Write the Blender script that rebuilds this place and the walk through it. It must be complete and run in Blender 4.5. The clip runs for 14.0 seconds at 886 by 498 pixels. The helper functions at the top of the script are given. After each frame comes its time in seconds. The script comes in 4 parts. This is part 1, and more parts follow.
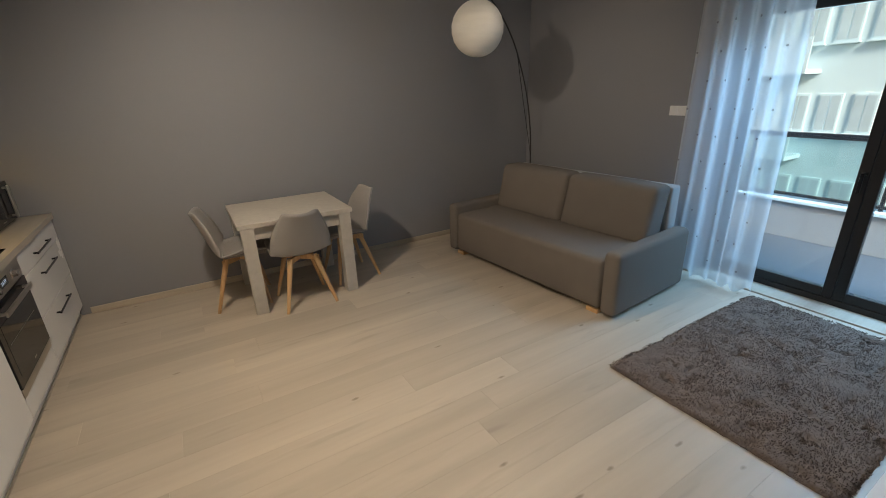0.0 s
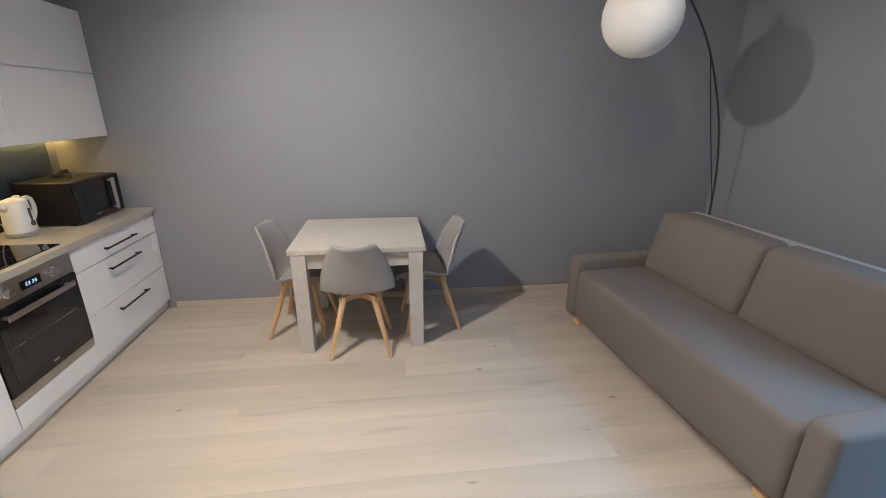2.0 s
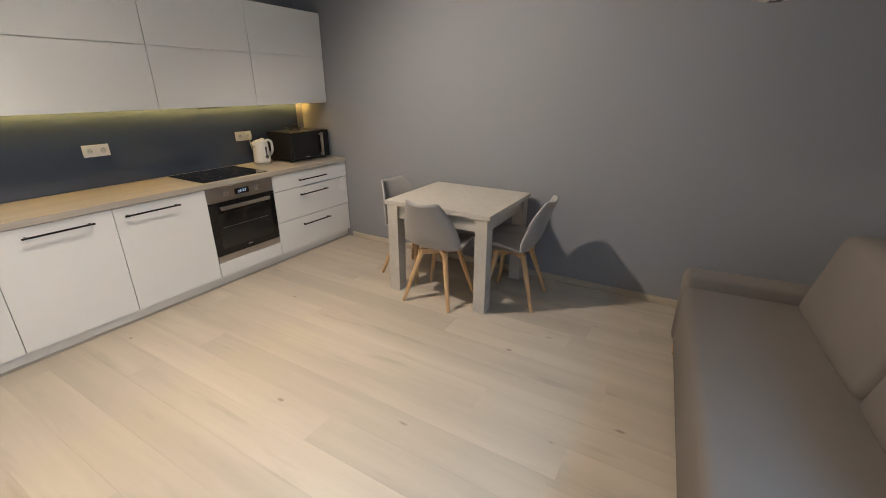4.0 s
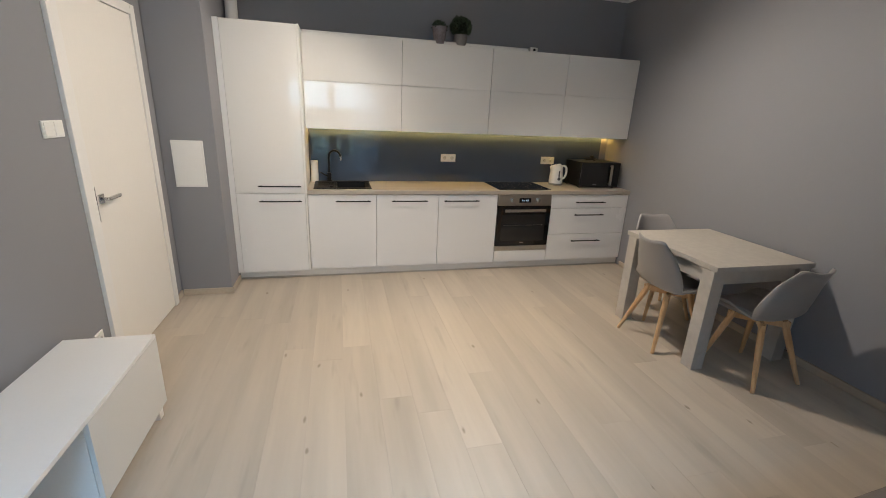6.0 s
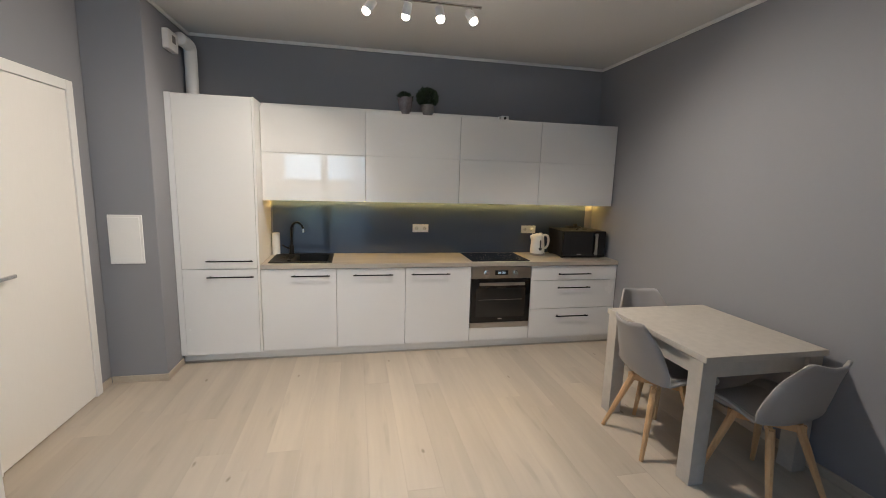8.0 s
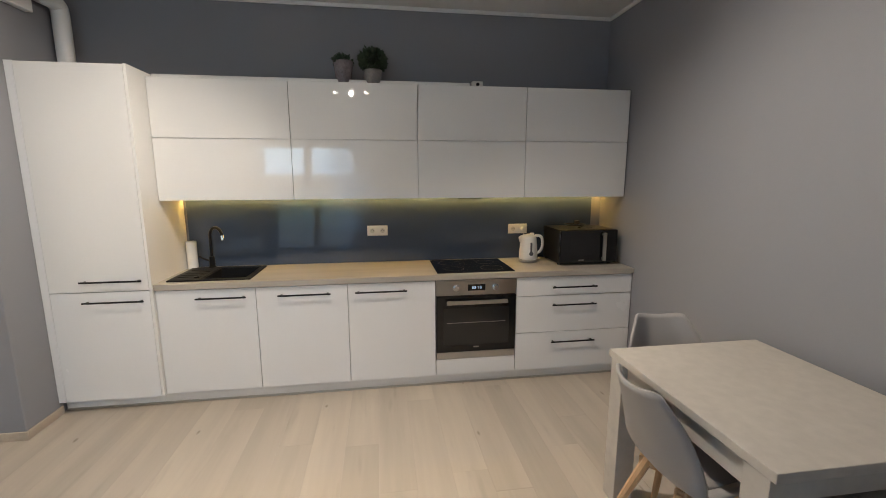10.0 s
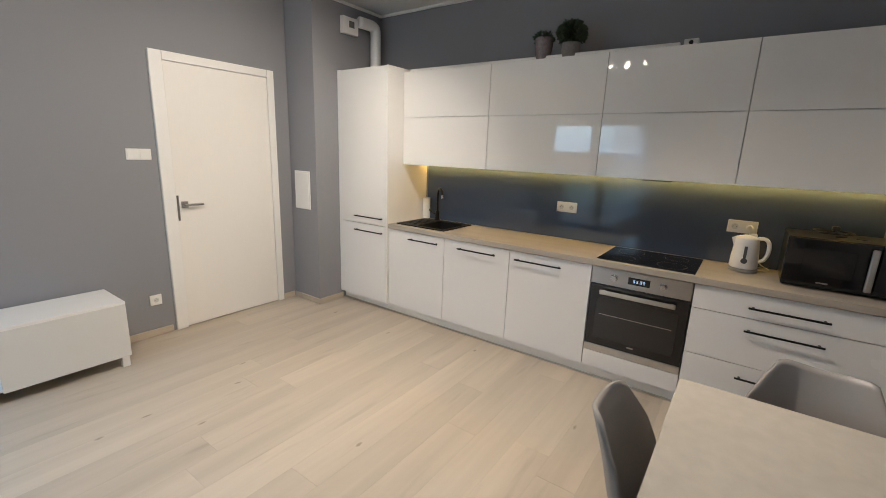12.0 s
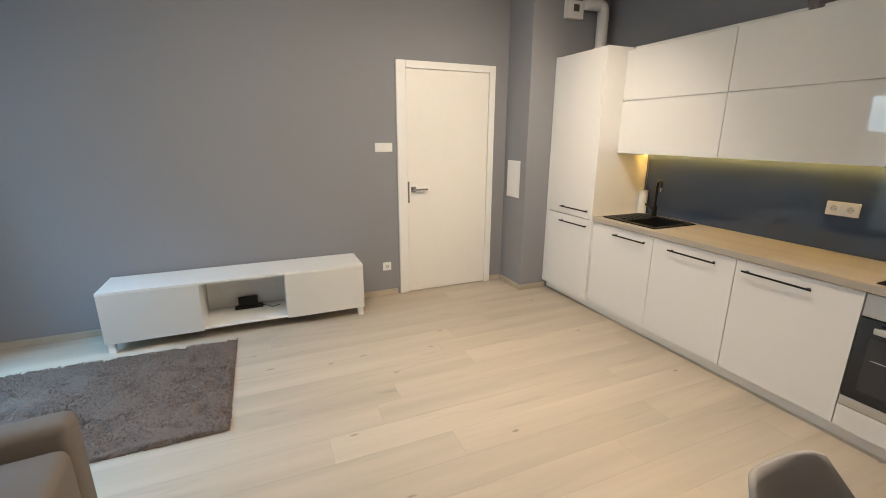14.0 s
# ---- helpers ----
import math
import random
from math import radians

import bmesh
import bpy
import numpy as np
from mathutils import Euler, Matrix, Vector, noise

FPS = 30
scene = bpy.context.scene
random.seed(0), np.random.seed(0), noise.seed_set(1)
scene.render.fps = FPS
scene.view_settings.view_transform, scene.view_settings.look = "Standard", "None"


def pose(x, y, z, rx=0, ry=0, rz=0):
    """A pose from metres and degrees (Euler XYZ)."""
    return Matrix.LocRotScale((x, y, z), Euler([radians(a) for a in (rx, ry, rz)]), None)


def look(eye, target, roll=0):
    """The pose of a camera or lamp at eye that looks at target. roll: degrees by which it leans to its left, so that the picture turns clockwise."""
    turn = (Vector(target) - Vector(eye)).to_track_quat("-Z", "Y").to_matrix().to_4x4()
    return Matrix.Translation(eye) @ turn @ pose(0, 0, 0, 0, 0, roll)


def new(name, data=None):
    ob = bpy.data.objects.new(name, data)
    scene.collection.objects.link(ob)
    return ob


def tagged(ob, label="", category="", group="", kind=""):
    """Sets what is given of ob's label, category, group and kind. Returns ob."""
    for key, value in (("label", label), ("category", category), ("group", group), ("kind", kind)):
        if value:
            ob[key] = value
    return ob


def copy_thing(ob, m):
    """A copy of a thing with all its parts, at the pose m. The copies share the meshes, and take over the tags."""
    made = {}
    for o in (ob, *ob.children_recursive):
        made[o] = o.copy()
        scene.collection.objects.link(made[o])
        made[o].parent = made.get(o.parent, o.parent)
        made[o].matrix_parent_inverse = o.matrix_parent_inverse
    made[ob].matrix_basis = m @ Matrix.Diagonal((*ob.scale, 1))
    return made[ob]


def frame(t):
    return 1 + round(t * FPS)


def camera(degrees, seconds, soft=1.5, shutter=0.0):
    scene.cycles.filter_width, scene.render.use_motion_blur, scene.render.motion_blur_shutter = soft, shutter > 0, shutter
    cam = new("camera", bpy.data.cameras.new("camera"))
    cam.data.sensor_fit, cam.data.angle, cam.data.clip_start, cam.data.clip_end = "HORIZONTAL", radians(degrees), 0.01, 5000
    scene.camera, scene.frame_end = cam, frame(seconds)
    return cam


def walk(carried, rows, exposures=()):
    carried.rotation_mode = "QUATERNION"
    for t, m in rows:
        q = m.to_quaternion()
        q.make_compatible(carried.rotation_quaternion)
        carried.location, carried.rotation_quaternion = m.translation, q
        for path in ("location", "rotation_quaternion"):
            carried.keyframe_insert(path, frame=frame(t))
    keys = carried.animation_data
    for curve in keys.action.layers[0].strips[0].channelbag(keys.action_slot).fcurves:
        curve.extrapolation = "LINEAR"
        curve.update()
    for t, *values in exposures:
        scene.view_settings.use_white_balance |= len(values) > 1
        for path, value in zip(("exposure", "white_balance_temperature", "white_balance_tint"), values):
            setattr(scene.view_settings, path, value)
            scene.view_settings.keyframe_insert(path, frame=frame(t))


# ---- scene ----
cam = camera(92.2, 14.0, 0.95)
PATH = [
    (0, (0.282, 0.718, 1.612), (1.233, 2.333, 0.916), -2.0),
    (0.5, (0.468, 0.999, 1.617), (1.328, 2.672, 0.938), -3.7),
    (1, (0.592, 1.294, 1.627), (1.261, 3.073, 1.005), -2.5),
    (1.5, (0.825, 1.404, 1.603), (1.293, 3.253, 1.002), -0.9),
    (2, (1.157, 1.419, 1.606), (1.397, 3.298, 0.965), 0.3),
    (2.2, (1.313, 1.388, 1.585), (1.451, 3.275, 0.937), -0.2),
    (4.3, (2.663, 1.571, 1.541), (1.49, 3.038, 0.852), -0.3),
    (4.5, (2.786, 1.575, 1.549), (1.457, 2.922, 0.9), -0.4),
    (5, (3.092, 1.579, 1.569), (1.475, 2.534, 0.882), -0.6),
    (5.5, (3.287, 1.657, 1.559), (1.507, 2.317, 0.931), 1.1),
    (6, (3.371, 1.784, 1.564), (1.522, 2.249, 0.96), 2.6),
    (6.5, (3.403, 1.913, 1.574), (1.503, 2.228, 1.035), 0.9),
    (7, (3.396, 2.12, 1.589), (1.472, 2.406, 1.122), 2.9),
    (7.5, (3.343, 2.246, 1.6), (1.402, 2.57, 1.241), 3.0),
    (8, (3.115, 2.286, 1.577), (1.18, 2.69, 1.27), 1.6),
    (8.2, (2.993, 2.293, 1.576), (1.063, 2.734, 1.292), 0.1),
    (10.5, (2.242, 3.284, 1.535), (0.286, 3.406, 1.137), -0.2),
    (11, (2.287, 3.599, 1.534), (0.392, 3.121, 1.109), 1.0),
    (11.5, (2.232, 3.889, 1.514), (0.456, 3.098, 1.046), 2.6),
    (12, (2.184, 4.134, 1.519), (0.595, 3.006, 1.07), 2.1),
    (12.5, (2.073, 4.429, 1.556), (0.773, 2.991, 1.062), 1.5),
    (13, (2.068, 4.552, 1.544), (1.041, 2.907, 1.056), -0.5),
    (13.5, (2.039, 4.523, 1.545), (1.189, 2.784, 1.042), 0.1),
    (14, (1.954, 4.318, 1.528), (1.197, 2.541, 1.01), 0.2),
]
EXPOSURES = [(0, 0.7, 7450, 10), (0.5, 0.95, 7500, 10), (1, 1.2, 7650, 10), (1.5, 1.45, 6450, 10), (2, 1.6, 6100, 10), (4.5, 1.3, 6850, 10), (5.5, 1.2, 6800, 10), (6.5, 1.17, 6650, 10), (8, 1.18, 6550, 10), (10.5, 1.2, 6600, 10), (12, 1.25, 6650, 10), (13, 1.28, 7000, 10), (14, 1.33, 7300, 10)]
walk(cam, [(t, look(eye, target, roll)) for t, eye, target, roll in PATH], EXPOSURES)

# ---- world, sun, lamps ----
world = bpy.data.worlds.new("sky")
scene.world = world
world.use_nodes = True
wn = world.node_tree.nodes
sky = wn.new("ShaderNodeTexSky")
sky.sky_type = "NISHITA"
sky.sun_disc = False
sky.sun_elevation, sky.sun_rotation = radians(28), radians(200)
world.node_tree.links.new(sky.outputs[0], wn["Background"].inputs[0])
wn["Background"].inputs[1].default_value = 0.15

sun_data = bpy.data.lights.new("sun", "SUN")
sun_data.energy, sun_data.angle, sun_data.color = 3.6, radians(15), (1.0, 0.96, 0.9)
sun = new("sun", sun_data)
sun.matrix_world = look((0, 0, 30), (12, 30, 6))

WARM = (1.0, 0.892, 0.778)
SPOT_Z = 2.67
# two bars: x, then for each head y, aim, share of the power and beam in degrees
SPOT_BARS = [
    (0.12, [(2.385, (0.3, 0.9, 0.6), 2.4, 140), (2.625, (-0.3, 2.2, 0.3), 0.25, 130), (2.845, (0.9, 3.1, 0.0), 0.10, 115), (3.06, (1.3, 4.15, 0.40), 4.0, 142)]),
    (2.15, [(2.43, (2.2, 1.4, 0.0), 0.4, 120), (2.64, (-0.5, 1.8, 0.0), 0.9, 92), (2.85, (1.4, 0.6, 0.3), 2.0, 140), (3.06, (3.95, 3.9, 1.1), 0.75, 84)]),
]
SPOT_WATTS = 18


def spot_lamp(eye, target, watts, beam):
    d = bpy.data.lights.new("spot_bulb", "SPOT")
    d.energy, d.color, d.spot_size, d.spot_blend, d.shadow_soft_size = watts, WARM, radians(beam), 1.0, 0.028
    ob = new("spot_bulb", d)
    ob.matrix_world = look(eye, target)
    return ob


# daylight in the balcony door's opening
day = bpy.data.lights.new("window_daylight", "AREA")
day.shape, day.size, day.size_y, day.energy, day.color = "RECTANGLE", 1.62, 0.55, 6.0, (0.42, 0.70, 1.0)
day_ob = new("window_daylight", day)
day_ob.matrix_world = look((4.31, 1.70, 1.85), (1.0, 1.70, 0.8))

# the open sky over the balcony
dome = bpy.data.lights.new("balcony_skylight", "AREA")
dome.shape, dome.size, dome.size_y, dome.energy, dome.color = "RECTANGLE", 2.6, 1.2, 225, (0.25, 0.57, 1.0)
dome_ob = new("balcony_skylight", dome)
dome_ob.matrix_world = look((5.15, 0.95, 3.1), (3.3, 2.3, 0.2))


# ---- materials ----
def nodes_of(m):
    return m.node_tree.nodes, m.node_tree.links


def mat(name, colour, rough=0.5, metal=0.0, vary=0.08, scale=6.0, fine=90.0, bump=0.0, stretch=(1, 1, 1), coat=0.0, island=0.0, spec=0.5):
    """A painted, plastic, metal or fabric surface with variation at two scales and a fine relief."""
    m = bpy.data.materials.new(name)
    m.use_nodes = True
    n, l = nodes_of(m)
    b = n["Principled BSDF"]
    tc = n.new("ShaderNodeTexCoord")
    mp = n.new("ShaderNodeMapping")
    mp.inputs["Scale"].default_value = stretch
    l.new(tc.outputs["Object"], mp.inputs[0])
    big, small = n.new("ShaderNodeTexNoise"), n.new("ShaderNodeTexNoise")
    big.inputs["Scale"].default_value, small.inputs["Scale"].default_value = scale, fine
    big.inputs["Detail"].default_value, small.inputs["Detail"].default_value = 4, 3
    for q in (big, small):
        l.new(mp.outputs[0], q.inputs["Vector"])
    add = n.new("ShaderNodeMath")
    add.operation = "ADD"
    l.new(big.outputs["Fac"], add.inputs[0])
    l.new(small.outputs["Fac"], add.inputs[1])
    ramp = n.new("ShaderNodeMapRange")
    ramp.inputs["From Min"].default_value, ramp.inputs["From Max"].default_value = 0.6, 1.4
    ramp.inputs["To Min"].default_value, ramp.inputs["To Max"].default_value = 1 - vary, 1 + vary
    l.new(add.outputs[0], ramp.inputs["Value"])
    mul = n.new("ShaderNodeVectorMath")
    mul.operation = "SCALE"
    mul.inputs[0].default_value = colour
    l.new(ramp.outputs[0], mul.inputs["Scale"])
    l.new(mul.outputs[0], b.inputs["Base Color"])
    rr = n.new("ShaderNodeMapRange")
    rr.inputs["From Min"].default_value, rr.inputs["From Max"].default_value = 0.3, 0.7
    rr.inputs["To Min"].default_value, rr.inputs["To Max"].default_value = max(0.02, rough * 0.88), min(1, rough * 1.12)
    l.new(big.outputs["Fac"], rr.inputs["Value"])
    l.new(rr.outputs[0], b.inputs["Roughness"])
    b.inputs["Metallic"].default_value = metal
    b.inputs["Coat Weight"].default_value = coat
    b.inputs["Specular IOR Level"].default_value = spec
    if bump:
        bp = n.new("ShaderNodeBump")
        bp.inputs["Strength"].default_value, bp.inputs["Distance"].default_value = bump, 0.002
        l.new(small.outputs["Fac"], bp.inputs["Height"])
        l.new(bp.outputs[0], b.inputs["Normal"])
    return m


def emitter(name, colour, strength):
    m = bpy.data.materials.new(name)
    m.use_nodes = True
    b = m.node_tree.nodes["Principled BSDF"]
    b.inputs["Base Color"].default_value = (*colour, 1)
    b.inputs["Emission Color"].default_value = (*colour, 1)
    b.inputs["Emission Strength"].default_value = strength
    return m


def glass(name, colour, alpha=0.12, rough=0.0):
    """A thin pane: mostly clear, with the gloss of glass."""
    m = bpy.data.materials.new(name)
    m.use_nodes = True
    n, l = nodes_of(m)
    out = n["Material Output"]
    tr, gl, mx, fr = n.new("ShaderNodeBsdfTransparent"), n.new("ShaderNodeBsdfGlossy"), n.new("ShaderNodeMixShader"), n.new("ShaderNodeFresnel")
    tr.inputs[0].default_value = (*colour, 1)
    gl.inputs["Roughness"].default_value = rough
    fr.inputs["IOR"].default_value = 1.45
    l.new(fr.outputs[0], mx.inputs[0])
    l.new(tr.outputs[0], mx.inputs[1])
    l.new(gl.outputs[0], mx.inputs[2])
    l.new(mx.outputs[0], out.inputs["Surface"])
    return m


def sheer(name, colour, clear):
    """Voile: part of the light goes straight through, the rest is scattered."""
    m = bpy.data.materials.new(name)
    m.use_nodes = True
    n, l = nodes_of(m)
    out = n["Material Output"]
    tr, df, tl, m1, m2 = (n.new("ShaderNode" + k) for k in ("BsdfTransparent", "BsdfDiffuse", "BsdfTranslucent", "MixShader", "MixShader"))
    df.inputs[0].default_value = tl.inputs[0].default_value = (*colour, 1)
    tc, w = n.new("ShaderNodeTexCoord"), n.new("ShaderNodeTexNoise")
    w.inputs["Scale"].default_value = 260
    l.new(tc.outputs["Object"], w.inputs["Vector"])
    mr = n.new("ShaderNodeMapRange")
    mr.inputs["To Min"].default_value, mr.inputs["To Max"].default_value = clear + 0.12, clear - 0.12
    l.new(w.outputs["Fac"], mr.inputs["Value"])
    m1.inputs[0].default_value = 0.55
    l.new(df.outputs[0], m1.inputs[1])
    l.new(tl.outputs[0], m1.inputs[2])
    l.new(mr.outputs[0], m2.inputs[0])
    l.new(m1.outputs[0], m2.inputs[1])
    l.new(tr.outputs[0], m2.inputs[2])
    l.new(m2.outputs[0], out.inputs["Surface"])
    return m


def wood(name, light, dark, rough=0.45, along="x", ring=3.0, knots=0.0, tone=0.1, grain=1.0, streak=0.0):
    """Wood with grain along one axis, tone by piece, and scattered knots."""
    m = bpy.data.materials.new(name)
    m.use_nodes = True
    n, l = nodes_of(m)
    b = n["Principled BSDF"]
    tc, info = n.new("ShaderNodeTexCoord"), n.new("ShaderNodeObjectInfo")
    shift = n.new("ShaderNodeVectorMath")
    shift.operation = "MULTIPLY_ADD"
    comb = n.new("ShaderNodeCombineXYZ")
    for k in (0, 1, 2):
        l.new(info.outputs["Random"], comb.inputs[k])
    shift.inputs[1].default_value = (37, 53, 29)
    l.new(comb.outputs[0], shift.inputs[0])
    l.new(tc.outputs["Object"], shift.inputs[2])
    mp = n.new("ShaderNodeMapping")
    mp.inputs["Scale"].default_value = {"x": (0.09, 1, 1), "y": (1, 0.09, 1), "z": (1, 1, 0.09)}[along]
    l.new(shift.outputs[0], mp.inputs[0])
    g1, g2 = n.new("ShaderNodeTexNoise"), n.new("ShaderNodeTexNoise")
    g1.inputs["Scale"].default_value, g2.inputs["Scale"].default_value = 7 * ring, 60 * ring
    g1.inputs["Detail"].default_value, g1.inputs["Distortion"].default_value = 5, 0.6
    for q in (g1, g2):
        l.new(mp.outputs[0], q.inputs["Vector"])
    mixg = n.new("ShaderNodeMath")
    mixg.operation = "MULTIPLY_ADD"
    mixg.inputs[1].default_value = 0.35
    l.new(g2.outputs["Fac"], mixg.inputs[0])
    l.new(g1.outputs["Fac"], mixg.inputs[2])
    ramp = n.new("ShaderNodeValToRGB")
    ramp.color_ramp.elements[0].position, ramp.color_ramp.elements[1].position = 0.45, 0.45 + 0.45 / grain
    ramp.color_ramp.elements[0].color, ramp.color_ramp.elements[1].color = (*dark, 1), (*light, 1)
    l.new(mixg.outputs[0], ramp.inputs[0])
    tint = n.new("ShaderNodeMapRange")
    tint.inputs["To Min"].default_value, tint.inputs["To Max"].default_value = 1 - tone, 1 + tone
    l.new(info.outputs["Random"], tint.inputs["Value"])
    mul = n.new("ShaderNodeVectorMath")
    mul.operation = "SCALE"
    l.new(ramp.outputs[0], mul.inputs[0])
    l.new(tint.outputs[0], mul.inputs["Scale"])
    last = mul.outputs[0]
    if streak:
        ms = n.new("ShaderNodeMapping")
        ms.inputs["Scale"].default_value = (0.30, 4.0, 1)
        l.new(shift.outputs[0], ms.inputs[0])
        ns = n.new("ShaderNodeTexNoise")
        ns.inputs["Scale"].default_value, ns.inputs["Detail"].default_value = 1.6, 3
        l.new(ms.outputs[0], ns.inputs["Vector"])
        rs = n.new("ShaderNodeMapRange")
        rs.inputs["From Min"].default_value, rs.inputs["From Max"].default_value = 0.35, 0.72
        rs.inputs["To Min"].default_value, rs.inputs["To Max"].default_value = 1 - streak, 1 + streak
        l.new(ns.outputs["Fac"], rs.inputs["Value"])
        m2 = n.new("ShaderNodeVectorMath")
        m2.operation = "SCALE"
        l.new(last, m2.inputs[0])
        l.new(rs.outputs[0], m2.inputs["Scale"])
        last = m2.outputs[0]
        mg = n.new("ShaderNodeMapping")
        mg.inputs["Scale"].default_value = (1.5, 11.0, 1)
        l.new(shift.outputs[0], mg.inputs[0])
        ng = n.new("ShaderNodeTexNoise")
        ng.inputs["Scale"].default_value, ng.inputs["Detail"].default_value = 1.3, 2
        l.new(mg.outputs[0], ng.inputs["Vector"])
        rg = n.new("ShaderNodeMapRange")
        rg.inputs["From Min"].default_value, rg.inputs["From Max"].default_value = 0.62, 0.78
        rg.inputs["To Min"].default_value, rg.inputs["To Max"].default_value = 1.0, 0.84
        l.new(ng.outputs["Fac"], rg.inputs["Value"])
        m3 = n.new("ShaderNodeVectorMath")
        m3.operation = "SCALE"
        l.new(last, m3.inputs[0])
        l.new(rg.outputs[0], m3.inputs["Scale"])
        last = m3.outputs[0]
    if knots:
        mk = n.new("ShaderNodeMapping")
        mk.inputs["Scale"].default_value = {"x": (1.5, 3.9, 0.0), "y": (3.4, 1.6, 0.0), "z": (3, 3, 1)}[along]
        l.new(shift.outputs[0], mk.inputs[0])
        wob = n.new("ShaderNodeTexNoise")
        wob.inputs["Scale"].default_value = 26
        l.new(shift.outputs[0], wob.inputs["Vector"])
        vor = n.new("ShaderNodeTexVoronoi")
        vor.voronoi_dimensions = "2D"
        vor.inputs["Scale"].default_value = 1.0
        l.new(mk.outputs[0], vor.inputs["Vector"])
        ad = n.new("ShaderNodeMath")
        ad.operation = "MULTIPLY_ADD"
        ad.inputs[1].default_value = 0.07
        l.new(wob.outputs["Fac"], ad.inputs[0])
        l.new(vor.outputs["Distance"], ad.inputs[2])
        kr = n.new("ShaderNodeValToRGB")
        kr.color_ramp.elements[0].position, kr.color_ramp.elements[1].position = 0.048, 0.078
        kr.color_ramp.elements[0].color, kr.color_ramp.elements[1].color = (knots, knots, knots, 1), (0, 0, 0, 1)
        l.new(ad.outputs[0], kr.inputs[0])
        sel = n.new("ShaderNodeSeparateColor")
        l.new(vor.outputs["Color"], sel.inputs[0])
        gt = n.new("ShaderNodeMath")
        gt.operation = "GREATER_THAN"
        gt.inputs[1].default_value = 0.62
        l.new(sel.outputs[0], gt.inputs[0])
        kf = n.new("ShaderNodeMath")
        kf.operation = "MULTIPLY"
        l.new(kr.outputs[0], kf.inputs[0])
        l.new(gt.outputs[0], kf.inputs[1])
        km = n.new("ShaderNodeMix")
        km.data_type = "RGBA"
        l.new(kf.outputs[0], km.inputs["Factor"])
        l.new(last, km.inputs[6])
        km.inputs[7].default_value = (0.16, 0.12, 0.085, 1)
        last = km.outputs[2]
    l.new(last, b.inputs["Base Color"])
    rr = n.new("ShaderNodeMapRange")
    rr.inputs["To Min"].default_value, rr.inputs["To Max"].default_value = rough * 0.85, rough * 1.15
    l.new(g1.outputs["Fac"], rr.inputs["Value"])
    l.new(rr.outputs[0], b.inputs["Roughness"])
    bp = n.new("ShaderNodeBump")
    bp.inputs["Strength"].default_value, bp.inputs["Distance"].default_value = 0.12, 0.001
    l.new(g2.outputs["Fac"], bp.inputs["Height"])
    l.new(bp.outputs[0], b.inputs["Normal"])
    return m


M_WALL = mat("grey_wall_paint", (0.25, 0.252, 0.274), 0.75, vary=0.035, scale=1.3, fine=260, bump=0.18)
M_CEIL = mat("white_ceiling_paint", (0.68, 0.67, 0.65), 0.8, vary=0.02, scale=1.2, fine=220, bump=0.12)
M_TRIM = mat("white_trim_paint", (0.80, 0.79, 0.77), 0.4, vary=0.02, bump=0.05)
M_FLOOR = wood("pale_oak_floor", (0.50, 0.432, 0.350), (0.445, 0.382, 0.308), 0.42, "x", 0.55, 0.62, 0.055, streak=0.09)
M_SUB = mat("floor_joint", (0.40, 0.33, 0.255), 0.8)
M_SKIRT = wood("oak_skirting", (0.52, 0.44, 0.35), (0.40, 0.33, 0.26), 0.5, "x", 1.0)
M_GLOSS = mat("white_gloss_lacquer", (0.80, 0.79, 0.77), 0.025, vary=0.01, scale=2, coat=0.5)
M_CARCASS = mat("white_melamine", (0.76, 0.75, 0.73), 0.38, vary=0.015, bump=0.03)
M_SATIN = mat("white_satin_front", (0.79, 0.79, 0.79), 0.25, vary=0.012, scale=3)
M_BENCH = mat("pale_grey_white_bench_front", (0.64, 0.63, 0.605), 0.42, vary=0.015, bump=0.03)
M_RECESS = mat("white_socket_recess", (0.62, 0.61, 0.59), 0.5)
M_TOP = wood("oak_worktop_laminate", (0.47, 0.43, 0.37), (0.37, 0.335, 0.285), 0.38, "y", 1.6, 0.0, 0.02)
M_SPLASH = mat("blue_grey_back_painted_glass", (0.060, 0.085, 0.135), 0.05, vary=0.04, scale=2, coat=0.3)
M_BLACK = mat("black_handle_metal", (0.015, 0.015, 0.016), 0.32, 0.6, vary=0.1, bump=0.04)
M_POLE = mat("dark_grey_lacquered_steel", (0.055, 0.052, 0.055), 0.4, 0.3, vary=0.1, bump=0.03)
M_BLACKGLASS = mat("black_glass", (0.008, 0.008, 0.009), 0.04, vary=0.05)
M_BLACKPLASTIC = mat("black_plastic", (0.009, 0.009, 0.0095), 0.3, vary=0.08, bump=0.05, spec=0.35)
M_SINK = mat("black_composite_stone", (0.009, 0.009, 0.010), 0.5, vary=0.25, fine=420, bump=0.15, spec=0.25)
M_STEEL = mat("brushed_steel", (0.52, 0.50, 0.47), 0.3, 1.0, vary=0.06, stretch=(1, 0.05, 1), fine=300, bump=0.04)
M_CHROME = mat("satin_chrome", (0.62, 0.61, 0.6), 0.2, 1.0, vary=0.03)
M_DOOR = mat("white_door_laminate", (0.80, 0.775, 0.735), 0.42, vary=0.015, stretch=(1, 1, 0.15), bump=0.06)
M_PLASTIC = mat("white_plastic", (0.80, 0.79, 0.77), 0.32, vary=0.015)
M_DARKHOLE = mat("dark_recess", (0.02, 0.02, 0.02), 0.7)
